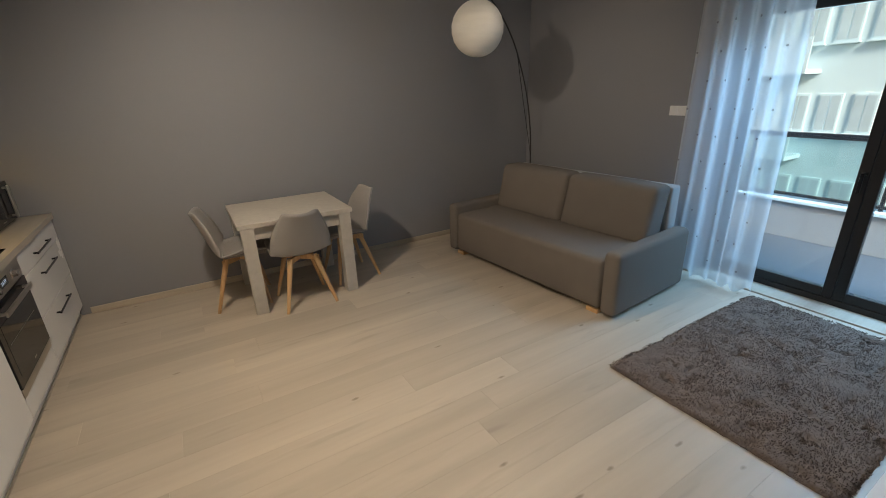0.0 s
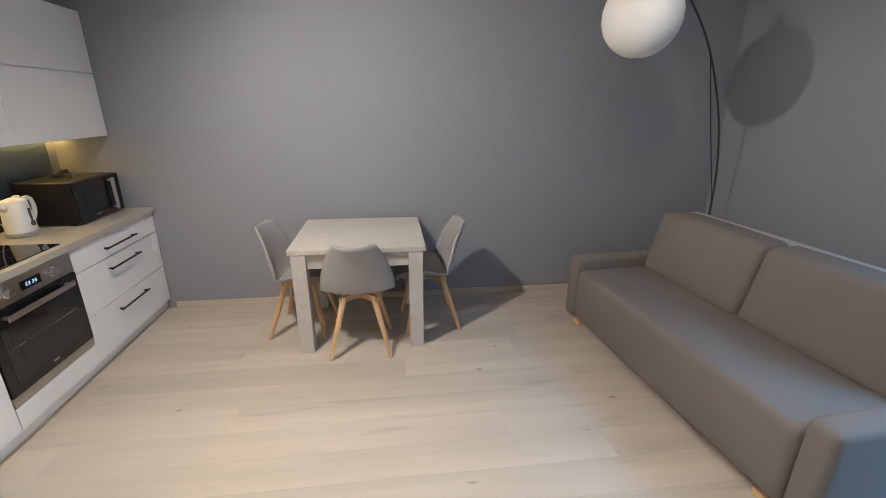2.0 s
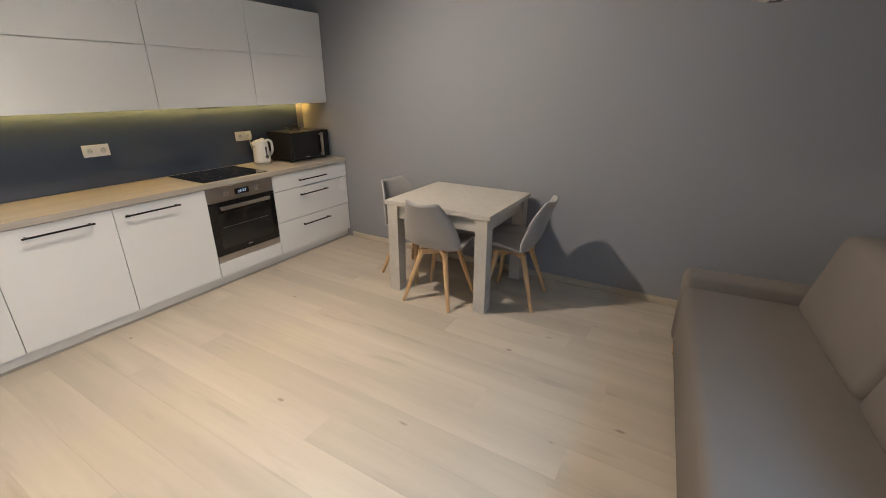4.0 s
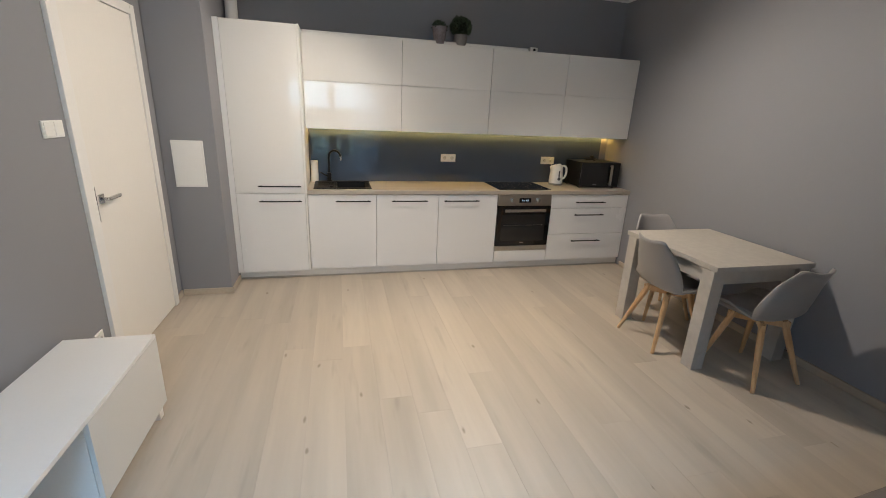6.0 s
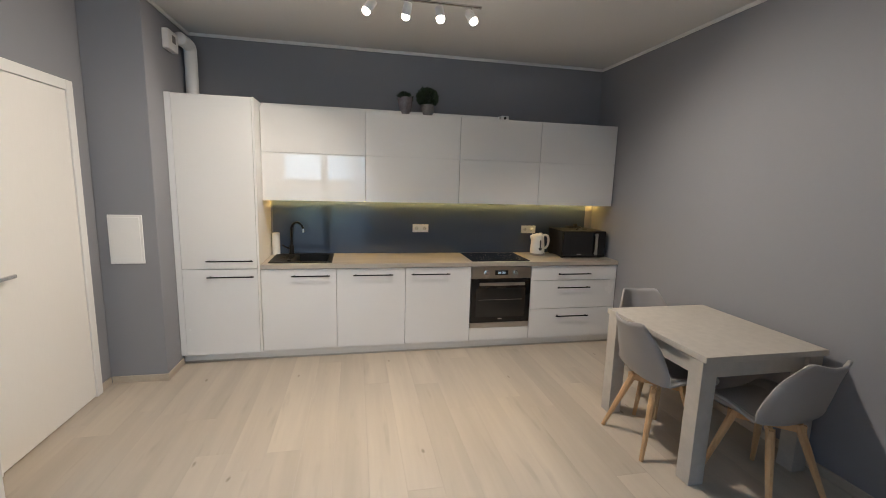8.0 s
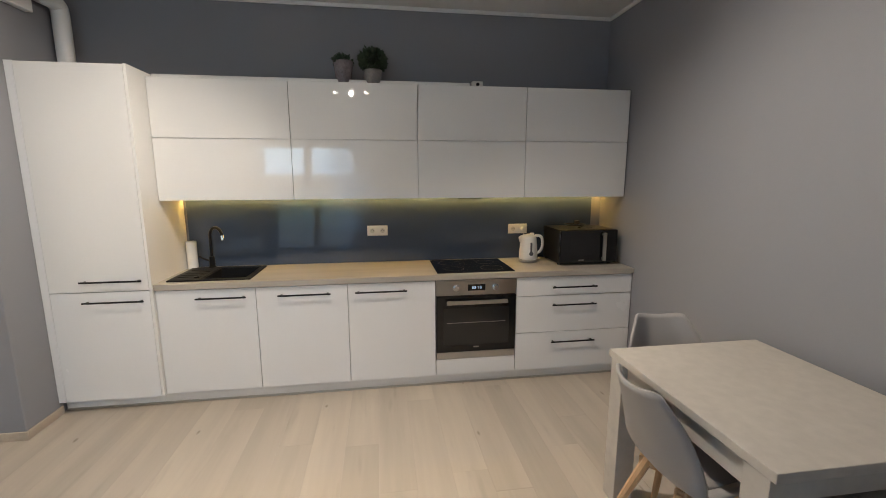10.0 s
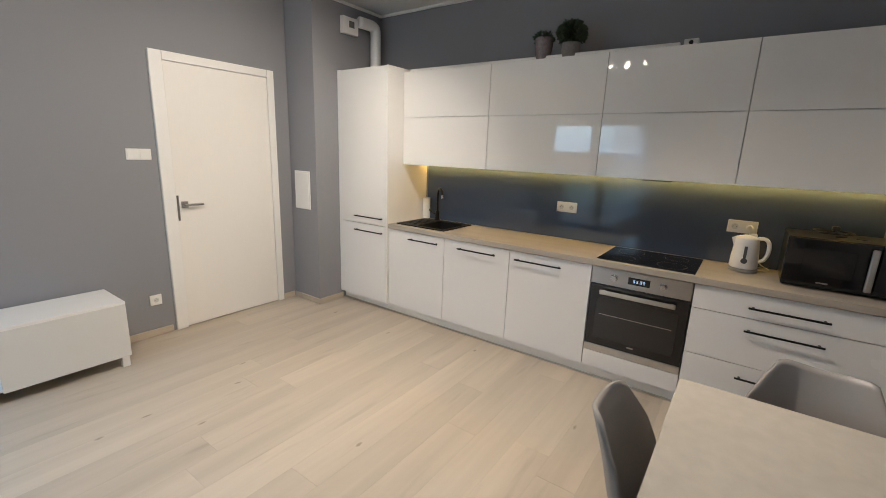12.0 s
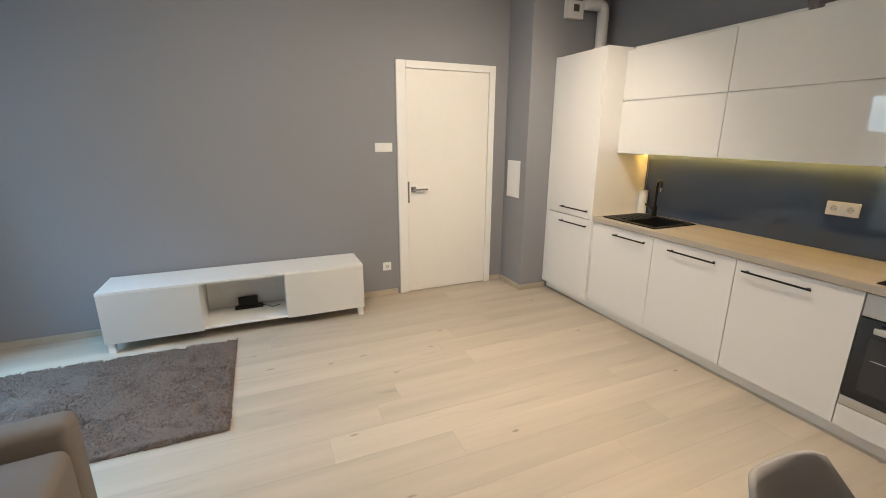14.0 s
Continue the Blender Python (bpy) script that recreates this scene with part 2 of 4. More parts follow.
M_TABLE = mat("grey_concrete_look_laminate", (0.47, 0.437, 0.39), 0.5, vary=0.10, scale=5, fine=22, bump=0.08)
M_SHELL = mat("grey_polypropylene_shell", (0.325, 0.31, 0.30), 0.42, vary=0.03, fine=300, bump=0.04)
M_PAD = mat("grey_leatherette_pad", (0.27, 0.25, 0.235), 0.5, vary=0.05, fine=350, bump=0.3)
M_LEG = wood("beech_leg", (0.66, 0.42, 0.22), (0.50, 0.30, 0.15), 0.45, "z", 2.0)
M_SOFA = mat("taupe_woven_upholstery", (0.18, 0.158, 0.140), 0.9, vary=0.08, scale=5, fine=520, bump=0.6, spec=0.2)
M_SOFAPIPE = mat("pale_grey_back_cloth", (0.40, 0.40, 0.40), 0.85, vary=0.05, fine=400, bump=0.3)
M_RUG = mat("taupe_shag_pile", (0.165, 0.128, 0.110), 0.95, vary=0.18, scale=5, fine=70, bump=0.5, spec=0.1)
M_PAPER = mat("white_paper_lantern", (0.80, 0.77, 0.71), 0.85, vary=0.03, stretch=(1, 1, 6), fine=40, bump=0.2)
M_ALU = mat("anthracite_aluminium", (0.022, 0.022, 0.024), 0.45, 0.3, vary=0.06, bump=0.05)
M_CERAMIC = mat("mauve_glazed_ceramic", (0.20, 0.165, 0.17), 0.2, vary=0.25, scale=22)
M_STONEPOT = mat("grey_stoneware", (0.22, 0.20, 0.19), 0.6, vary=0.25, scale=30, bump=0.2)
M_LEAF = mat("dark_green_leaf", (0.035, 0.055, 0.028), 0.6, vary=0.4, scale=40)
M_TISSUE = mat("white_paper_towel", (0.82, 0.80, 0.76), 0.9, vary=0.03, fine=200, bump=0.3)
M_GLASS = glass("window_glass", (0.95, 0.985, 0.99))
M_RAILGLASS = glass("balcony_glass", (0.72, 0.85, 0.88))
M_VOILE = sheer("white_voile", (0.86, 0.88, 0.92), 0.42)
M_DOT = mat("grey_woven_dot", (0.28, 0.27, 0.29), 0.9)
M_LED = emitter("warm_led_strip", (1.0, 0.61, 0.15), 14.0)
M_BULB = emitter("lamp_bulb", (1.0, 0.90, 0.76), 16.0)
M_DISPLAY = emitter("oven_clock_digits", (0.55, 0.75, 1.0), 0.3)
# white render; the cyan cast of bright daylight is put into its colour
M_RENDER = mat("white_render_cool_daylight", (0.60, 0.73, 0.77), 0.85, vary=0.05, scale=0.5, fine=30, bump=0.1)
M_PARAPET = mat("grey_parapet_render", (0.30, 0.31, 0.32), 0.85, vary=0.06, scale=1.5, fine=60, bump=0.15)
M_BALCONY = mat("grey_balcony_tile", (0.085, 0.09, 0.098), 0.55, vary=0.12, scale=2, fine=40)
# pale base colour paints the sky's reflection into the distant panes
M_FARGLASS = mat("far_glass_sky_reflection", (0.47, 0.56, 0.60), 0.1, vary=0.2, scale=1)
M_GROUND = mat("asphalt_ground", (0.06, 0.06, 0.06), 0.9, vary=0.2, scale=0.4)


# ---- mesh helpers ----
WORLD = {}


def thing(name, x, y, z, label="", category="", group="", kind=""):
    ob = new(name)
    ob.location = (x, y, z)
    WORLD[ob.name] = Vector((x, y, z))
    return tagged(ob, label, category, group, kind)


def part(name, bm, material, parent=None, label="", smooth=False):
    """Links bm (in the place's own metres) as one mesh under parent."""
    me = bpy.data.meshes.new(name)
    if parent is not None:
        bmesh.ops.translate(bm, verts=bm.verts, vec=-WORLD[parent.name])
    bm.normal_update()
    bm.to_mesh(me)
    bm.free()
    me.materials.append(material)
    if smooth:
        me.shade_smooth()
        for f in me.polygons:
            f.use_smooth = True
    ob = new(name, me)
    if parent is not None:
        ob.parent = parent
        WORLD[ob.name] = WORLD[parent.name].copy()
    else:
        WORLD[ob.name] = Vector((0, 0, 0))
    return tagged(ob, label)


def box(x0, x1, y0, y1, z0, z1, bev=0.0, seg=2, bm=None):
    """An axis-aligned block with rounded edges, added to bm."""
    bm = bm or bmesh.new()
    v = [bm.verts.new((x, y, z)) for x in (x0, x1) for y in (y0, y1) for z in (z0, z1)]
    fs = [bm.faces.new([v[i] for i in q]) for q in ((0, 1, 3, 2), (4, 6, 7, 5), (0, 4, 5, 1), (2, 3, 7, 6), (0, 2, 6, 4), (1, 5, 7, 3))]
    if bev:
        es = list({e for f in fs for e in f.edges})
        bmesh.ops.bevel(bm, geom=es, offset=bev, segments=seg, profile=0.5, affect="EDGES")
    return bm


def tube(points, radius, bm=None, sides=10, closed=True):
    """A round bar along points; radius may be a list."""
    bm = bm or bmesh.new()
    pts = [Vector(p) for p in points]
    rings = []
    side = None
    for i, p in enumerate(pts):
        d = (pts[min(i + 1, len(pts) - 1)] - pts[max(i - 1, 0)]).normalized()
        if side is None:
            side = d.orthogonal().normalized()
        side = (side - d * side.dot(d)).normalized()
        up = d.cross(side)
        r = radius[i] if isinstance(radius, (list, tuple)) else radius
        rings.append([bm.verts.new(p + (side * math.cos(a) + up * math.sin(a)) * r) for a in (2 * math.pi * k / sides for k in range(sides))])
    for a, b in zip(rings, rings[1:]):
        for k in range(sides):
            bm.faces.new((a[k], a[(k + 1) % sides], b[(k + 1) % sides], b[k]))
    if closed:
        bm.faces.new(rings[0][::-1])
        bm.faces.new(rings[-1])
    return bm


def lathe(profile, x, y, z, bm=None, sides=28, sx=1.0, sy=1.0):
    """A turned shape from (radius, height) pairs about a vertical axis."""
    bm = bm or bmesh.new()
    rings = [[bm.verts.new((x + r * sx * math.cos(a), y + r * sy * math.sin(a), z + h)) for a in (2 * math.pi * k / sides for k in range(sides))] for r, h in profile]
    for a, b in zip(rings, rings[1:]):
        for k in range(sides):
            bm.faces.new((a[k], a[(k + 1) % sides], b[(k + 1) % sides], b[k]))
    bm.faces.new(rings[0][::-1])
    bm.faces.new(rings[-1])
    return bm


def smooth_line(points, steps=6):
    """Catmull-Rom through points."""
    p = [Vector(q) for q in points]
    p = [2 * p[0] - p[1]] + p + [2 * p[-1] - p[-2]]
    out = []
    for i in range(1, len(p) - 2):
        for k in range(steps):
            t = k / steps
            out.append(0.5 * (2 * p[i] + (p[i + 1] - p[i - 1]) * t + (2 * p[i - 1] - 5 * p[i] + 4 * p[i + 1] - p[i + 2]) * t * t + (3 * p[i] - p[i - 1] - 3 * p[i + 1] + p[i + 2]) * t ** 3))
    out.append(p[-2])
    return out


def structure(name, bm, material, label, category):
    return tagged(part(name, bm, material), label, category, kind="structure")


# ---- the room ----
XW, XE, YS, YN, H = -1.215, 3.995, 0.465, 4.873, 2.81
T = 0.28
WIN_Y0, WIN_Y1, WIN_TOP = 0.80, 2.62, 2.18
DOOR_X0, DOOR_X1, DOOR_TOP = -0.175, 0.735, 2.115

structure("wall_north", box(XW - T, XE + T, YN, YN + T, 0, H), M_WALL, "smooth matt grey painted wall behind the dining table", "wall")
structure("wall_west", box(XW - T, XW, YS - T, YN - 0.001, 0, H), M_WALL, "matt grey painted wall behind the kitchen units", "wall")
bm = box(XW + 0.001, DOOR_X0, YS - T, YS, 0, H)
box(DOOR_X1, XE - 0.001, YS - T, YS, 0, H, bm=bm)
box(DOOR_X0, DOOR_X1, YS - T, YS, DOOR_TOP, H, bm=bm)
structure("wall_south", bm, M_WALL, "matt grey painted wall with a white door", "wall")
bm = box(XE, XE + T, YS - T, WIN_Y0, 0, H)
box(XE, XE + T, WIN_Y1, YN - 0.001, 0, H, bm=bm)
box(XE, XE + T, WIN_Y0, WIN_Y1, WIN_TOP, H, bm=bm)
structure("wall_east", bm, M_WALL, "matt grey painted wall with a wide balcony door", "wall")
structure("pillar", box(XW + 0.001, -0.37, YS + 0.001, 0.857, 0, H - 0.001, 0.004, 1), M_WALL, "grey painted boxed-in pipe shaft", "pillar")
structure("ceiling", box(XW - T, XE + T, YS - T, YN + T, H, H + 0.2), M_CEIL, "plain white painted ceiling", "ceiling")

bm = box(XW, -0.37, 0.858, 0.878, H - 0.028, H - 0.001, 0.006)
box(XW, XW + 0.02, 0.879, YN, H - 0.028, H - 0.001, 0.006, bm=bm)
box(XW + 0.021, XE, YN - 0.02, YN - 0.001, H - 0.028, H - 0.001, 0.006, bm=bm)
box(-0.369, XE, YS, YS + 0.02, H - 0.028, H - 0.001, 0.006, bm=bm)
box(-0.369, -0.349, YS + 0.021, 0.878, H - 0.028, H - 0.001, 0.006, bm=bm)
box(XE - 0.02, XE - 0.001, YS + 0.021, YN - 0.021, H - 0.028, H - 0.001, 0.006, bm=bm)
structure("trim", bm, M_TRIM, "thin white cornice along the ceiling", "cornice")

SK = 0.055
bm = box(-0.62, XE - 0.015, YN - 0.014, YN - 0.001, 0, SK, 0.003, 1)
box(0.80, XE - 0.015, YS, YS + 0.014, 0, SK, 0.003, 1, bm=bm)
box(-0.355, -0.23, YS, YS + 0.014, 0, SK, 0.003, 1, bm=bm)
box(-0.369, -0.356, YS + 0.015, 0.872, 0, SK, 0.003, 1, bm=bm)
box(-0.66, -0.370, 0.858, 0.871, 0, SK, 0.003, 1, bm=bm)
box(XE - 0.014, XE, WIN_Y1 + 0.01, YN - 0.015, 0, SK, 0.003, 1, bm=bm)
box(XE - 0.014, XE, YS + 0.015, WIN_Y0 - 0.01, 0, SK, 0.003, 1, bm=bm)
structure("baseboard", bm, M_SKIRT, "low pale oak skirting board", "skirting")


# ---- door ----
door = thing("door_1", 0.28, YS, 0, "closed white interior door with a square chrome handle", "door", kind="structure")
fx0, fx1 = -0.222, 0.775
bm = box(fx0, DOOR_X0 + 0.018, YS - 0.10, YS + 0.022, 0, 2.16, 0.003)
box(DOOR_X1 - 0.048, fx1, YS - 0.10, YS + 0.022, 0, 2.16, 0.003, bm=bm)
box(DOOR_X0 + 0.019, DOOR_X1 - 0.049, YS - 0.10, YS + 0.022, DOOR_TOP - 0.018, 2.16, 0.003, bm=bm)
part("door_frame", bm, M_TRIM, door)
leaf = part("door_leaf", box(DOOR_X0 + 0.021, DOOR_X1 - 0.051, YS - 0.038, YS + 0.012, 0.008, DOOR_TOP - 0.022, 0.002), M_DOOR, door)
bm = box(0.60, 0.652, YS + 0.012, YS + 0.022, 1.0, 1.052, 0.002)
box(0.617, 0.635, YS + 0.022, YS + 0.062, 1.017, 1.035, 0.003, bm=bm)
box(0.497, 0.637, YS + 0.050, YS + 0.066, 1.016, 1.036, 0.004, bm=bm)
part("handle", bm, M_CHROME, leaf, "square chrome lever handle")
part("lock_plate", box(0.664, 0.682, YS + 0.012, YS + 0.0145, 0.90, 1.10, 0.001, 1), M_CHROME, leaf, "narrow chrome lock plate")
part("hall_side", box(DOOR_X0, DOOR_X1, YS - T, YS - T + 0.02, 0, DOOR_TOP), M_TRIM, door)


# ---- balcony door ----
win = thing("window_1", 4.22, 1.7, 0, "tall anthracite aluminium sliding balcony door", "window", kind="structure")
WX0, WX1 = 4.20, 4.27
bm = box(WX0, WX1, WIN_Y0, WIN_Y0 + 0.06, 0, WIN_TOP, 0.003)
box(WX0, WX1, WIN_Y1 - 0.06, WIN_Y1, 0, WIN_TOP, 0.003, bm=bm)
box(WX0, WX1, WIN_Y0 + 0.061, WIN_Y1 - 0.061, 0.0, 0.055, 0.003, bm=bm)
box(WX0, WX1, WIN_Y0 + 0.061, WIN_Y1 - 0.061, WIN_TOP - 0.06, WIN_TOP, 0.003, bm=bm)
part("window_frame", bm, M_ALU, win)
for a, b in ((WIN_Y0 + 0.062, 1.685), (1.688, WIN_Y1 - 0.062)):
    bm = box(WX0 + 0.008, WX1 - 0.008, a, a + 0.065, 0.056, WIN_TOP - 0.061, 0.003)
    box(WX0 + 0.008, WX1 - 0.008, b - 0.065, b, 0.056, WIN_TOP - 0.061, 0.003, bm=bm)
    box(WX0 + 0.008, WX1 - 0.008, a + 0.066, b - 0.066, 0.056, 0.125, 0.003, bm=bm)
    box(WX0 + 0.008, WX1 - 0.008, a + 0.066, b - 0.066, WIN_TOP - 0.125, WIN_TOP - 0.061, 0.003, bm=bm)
    sash = part("sash", bm, M_ALU, win)
    pane = part("pane", box(4.233, 4.239, a + 0.066, b - 0.066, 0.126, WIN_TOP - 0.126), M_GLASS, sash, "clear glass pane")
    pane.visible_shadow = False
bm = box(WX0 - 0.05, WX0 + 0.006, 1.702, 1.722, 0.98, 1.0, 0.003)
box(WX0 - 0.05, WX0 - 0.034, 1.702, 1.722, 0.86, 1.0, 0.004, bm=bm)
part("handle", bm, M_BLACK, win, "black door handle")
structure("trim", box(XE + 0.002, WX0 - 0.002, WIN_Y0 + 0.002, WIN_Y1 - 0.002, -0.03, 0.012, 0.003), M_SKIRT, "pale oak threshold of the balcony door", "threshold")


# ---- kitchen units ----
XF, XFT, XC = -0.660, -0.635, -1.205
Z0, ZC0, ZC1 = 0.083, 0.812, 0.852


def handle(y0, y1, z, parent, x=XF):
    """A slim black bar on two posts."""
    bm = box(x + 0.022, x + 0.031, y0, y1, z - 0.0055, z + 0.0055, 0.002)
    for y in (y0 + 0.016, y1 - 0.028):
        box(x - 0.001, x + 0.023, y, y + 0.012, z - 0.005, z + 0.005, 0.001, 1, bm=bm)
    part("handle", bm, M_BLACK, parent, "slim black bar handle")


def base_unit(y0, y1, label, fronts, top=ZC0 - 0.001):
    """fronts: (z0, z1, handle y0, handle y1, handle z, name)."""
    u = thing("base_cabinet", -0.93, (y0 + y1) / 2, Z0, label, "cabinet", "kitchen base units")
    bm = box(XC, XF - 0.021, y0 + 0.001, y1 - 0.001, Z0, top, 0.001, 1)
    if top < ZC0 - 0.01:
        for a, b in ((y0 + 0.001, y0 + 0.017), (y1 - 0.017, y1 - 0.001)):
            box(XC, XF - 0.021, a, b, top + 0.0005, ZC0 - 0.001, bm=bm)
        box(XF - 0.038, XF - 0.021, y0 + 0.018, y1 - 0.018, top + 0.0005, ZC0 - 0.001, bm=bm)
    part("body", bm, M_CARCASS, u)
    for z0, z1, h0, h1, hz, name in fronts:
        f = part(name, box(XF - 0.019, XF, y0 + 0.002, y1 - 0.002, z0, z1, 0.0015), M_SATIN, u)
        handle(h0, h1, hz, f)
    return u


base_unit(1.5015, 2.125, "white kitchen base cabinet under the sink", [(Z0 + 0.002, 0.806, 1.75, 2.10 - 0.03, 0.748, "door")], ZC1 - 0.175)
base_unit(2.125, 2.733, "white kitchen base cabinet with one door", [(Z0 + 0.002, 0.806, 2.27, 2.62, 0.748, "door")])
base_unit(2.733, 3.35, "white kitchen base cabinet beside the oven", [(Z0 + 0.002, 0.806, 2.785, 3.145, 0.748, "door")])
base_unit(3.952, 4.868, "white kitchen cabinet with three drawers", [(0.664, 0.806, 4.225, 4.575, 0.728, "drawer"), (0.379, 0.660, 4.225, 4.575, 0.592, "drawer"), (Z0 + 0.002, 0.375, 4.225, 4.575, 0.302, "drawer")])

tall = thing("tall_cabinet", -0.93, 1.17, Z0, "tall white built-in fridge cabinet with two doors", "cabinet")
part("body", box(XC, XFT - 0.021, 0.905, 1.482, Z0, 2.205, 0.001, 1), M_CARCASS, tall)
part("side_panel", box(XC, XFT, 1.4835, 1.500, Z0, 2.207, 0.001, 1), M_CARCASS, tall)
part("filler", box(XFT - 0.02, XFT - 0.002, 0.8595, 0.9035, Z0, 2.207, 0.001, 1), M_SATIN, tall)
for z0, z1, hz in ((Z0 + 0.002, 0.818, 0.755), (0.822, 2.203, 0.889)):
    f = part("door", box(XFT - 0.019, XFT, 0.906, 1.4815, z0, z1, 0.0015), M_SATIN if z0 < 0.5 else M_GLOSS, tall)
    handle(1.095, 1.455, hz, f, XFT)

plinth = tagged(part("kitchen_plinth", box(-0.712, -0.692, 0.865, 4.868, 0.001, Z0 - 0.003, 0.001, 1), M_CARCASS), "white plinth board under the kitchen units", "plinth")
structure("trim", box(-0.6915, -0.684, 0.866, 4.868, 0.001, 0.016, 0.001, 1), M_STEEL, "narrow metal strip at the foot of the kitchen plinth", "trim")

# worktop with the cut-out of the sink bowl
BOWL = (-1.10, -0.74, 1.76, 2.05)
bm = box(XC + 0.002, -0.645, 1.5015, BOWL[2], ZC0, ZC1, 0.002)
box(XC + 0.002, -0.645, BOWL[3], 4.870, ZC0, ZC1, 0.002, bm=bm)
box(XC + 0.002, BOWL[0], BOWL[2], BOWL[3], ZC0, ZC1, bm=bm)
box(BOWL[1], -0.645, BOWL[2], BOWL[3], ZC0, ZC1, 0.002, bm=bm)
tagged(part("worktop", bm, M_TOP), "pale oak laminate kitchen worktop", "worktop")
tagged(part("splashback", box(XW + 0.001, XW + 0.008, 1.515, 4.785, ZC1 + 0.001, 1.384, 0.001, 1), M_SPLASH), "dark blue-grey glass splashback above the worktop", "splashback")

# oven
oven = thing("oven", -0.93, 3.65, 0.2, "built-in steel and black glass oven", "oven")
part("body", box(XC, XF - 0.02, 3.356, 3.946, 0.207, 0.806, 0.001, 1), M_BLACKPLASTIC, oven)
pan = part("control_panel", box(XF - 0.019, XF + 0.002, 3.355, 3.947, 0.692, 0.806, 0.002), M_STEEL, oven, "brushed steel control panel")
part("display", box(XF + 0.002, XF + 0.004, 3.585, 3.715, 0.725, 0.772, 0.001, 1), M_BLACKGLASS, pan)
bm = bmesh.new()
for k, y in enumerate((3.620, 3.638, 3.662, 3.680)):
    for z in (0.741, 0.7485, 0.756):
        box(XF + 0.0042, XF + 0.0048, y - 0.005, y + 0.005, z - 0.0012, z + 0.0012, bm=bm)
    box(XF + 0.0042, XF + 0.0048, y + 0.004, y + 0.006, 0.742, 0.756, bm=bm)
part("clock_digits", bm, M_DISPLAY, pan, "lit blue clock digits")
for y in (3.50, 3.79):
    bm = tube([(XF + 0.001, y, 0.749), (XF + 0.008, y, 0.749), (XF + 0.010, y, 0.749), (XF + 0.032, y, 0.749)], [0.024, 0.024, 0.018, 0.0165], sides=20)
    part("knob", bm, M_CHROME, pan, "round steel knob")
dr = part("oven_door", box(XF - 0.019, XF + 0.006, 3.355, 3.947, 0.262, 0.688, 0.002), M_BLACKGLASS, oven, "black glass oven door")
bm = box(XF + 0.034, XF + 0.046, 3.425, 3.877, 0.632, 0.662, 0.005)
for y in (3.437, 3.845):
    box(XF + 0.005, XF + 0.035, y, y + 0.02, 0.640, 0.655, 0.002, bm=bm)
part("handle", bm, M_STEEL, dr, "brushed steel bar handle")
part("window", box(XF + 0.0061, XF + 0.0072, 3.405, 3.897, 0.315, 0.600, 0.001, 1), mat("smoked_glass", (0.022, 0.022, 0.022), 0.05), dr, "smoked oven window")
bm = bmesh.new()
box(XF + 0.0073, XF + 0.0077, 3.43, 3.87, 0.485, 0.488, bm=bm)
part("rack", bm, M_STEEL, dr)
part("badge", box(XF + 0.0062, XF + 0.007, 3.63, 3.672, 0.292, 0.302), M_CHROME, dr)
part("bottom_strip", box(XF - 0.019, XF + 0.002, 3.355, 3.947, 0.210, 0.259, 0.002), M_STEEL, oven, "brushed steel strip")
tagged(part("oven_filler", box(XF - 0.019, XF, 3.353, 3.949, Z0 + 0.002, 0.206, 0.0015), M_SATIN), "white filler board under the oven", "filler board")

# hob
hob = thing("hob", -0.9, 3.65, ZC1, "black glass ceramic hob set in the worktop", "hob")
part("glass_top", box(-1.165, -0.685, 3.365, 3.945, ZC1 + 0.0005, ZC1 + 0.006, 0.002), M_BLACKGLASS, hob)
for x, y, r in ((-1.03, 3.51, 0.085), (-1.03, 3.80, 0.07), (-0.81, 3.51, 0.07), (-0.81, 3.80, 0.085)):
    bm = bmesh.new()
    a, b = [], []
    for k in range(40):
        q = 2 * math.pi * k / 40
        a.append(bm.verts.new((x + r * math.cos(q), y + r * math.sin(q), ZC1 + 0.0066)))
        b.append(bm.verts.new((x + (r + 0.002) * math.cos(q), y + (r + 0.002) * math.sin(q), ZC1 + 0.0066)))
    for k in range(40):
        bm.faces.new((a[k], b[k], b[(k + 1) % 40], a[(k + 1) % 40]))
    part("cooking_zone", bm, mat("zone_print", (0.035, 0.035, 0.036), 0.3), hob, "thin grey printed ring")
# sink
sink = thing("sink", -0.92, 1.79, ZC1, "black composite inset sink with a ribbed drainer", "sink")
sx0, sx1, sy0, sy1 = -1.145, -0.705, 1.552, 2.085
bm = box(sx0, sx1, sy0, BOWL[2] - 0.001, ZC1 + 0.0005, ZC1 + 0.010, 0.003)
box(sx0, sx1, BOWL[3] + 0.001, sy1, ZC1 + 0.0005, ZC1 + 0.010, 0.003, bm=bm)
box(sx0, BOWL[0] - 0.001, BOWL[2] - 0.001, BOWL[3] + 0.001, ZC1 + 0.0005, ZC1 + 0.010, bm=bm)
box(BOWL[1] + 0.001, sx1, BOWL[2] - 0.001, BOWL[3] + 0.001, ZC1 + 0.0005, ZC1 + 0.010, bm=bm)
part("rim", bm, M_SINK, sink)
bm = box(BOWL[0], BOWL[1], BOWL[2], BOWL[3], ZC1 - 0.17, ZC1 - 0.16)
box(BOWL[0], BOWL[0] + 0.008, BOWL[2], BOWL[3], ZC1 - 0.16, ZC1 + 0.007, bm=bm)
box(BOWL[1] - 0.008, BOWL[1], BOWL[2], BOWL[3], ZC1 - 0.16, ZC1 + 0.007, bm=bm)
box(BOWL[0] + 0.008, BOWL[1] - 0.008, BOWL[2], BOWL[2] + 0.008, ZC1 - 0.16, ZC1 + 0.007, bm=bm)
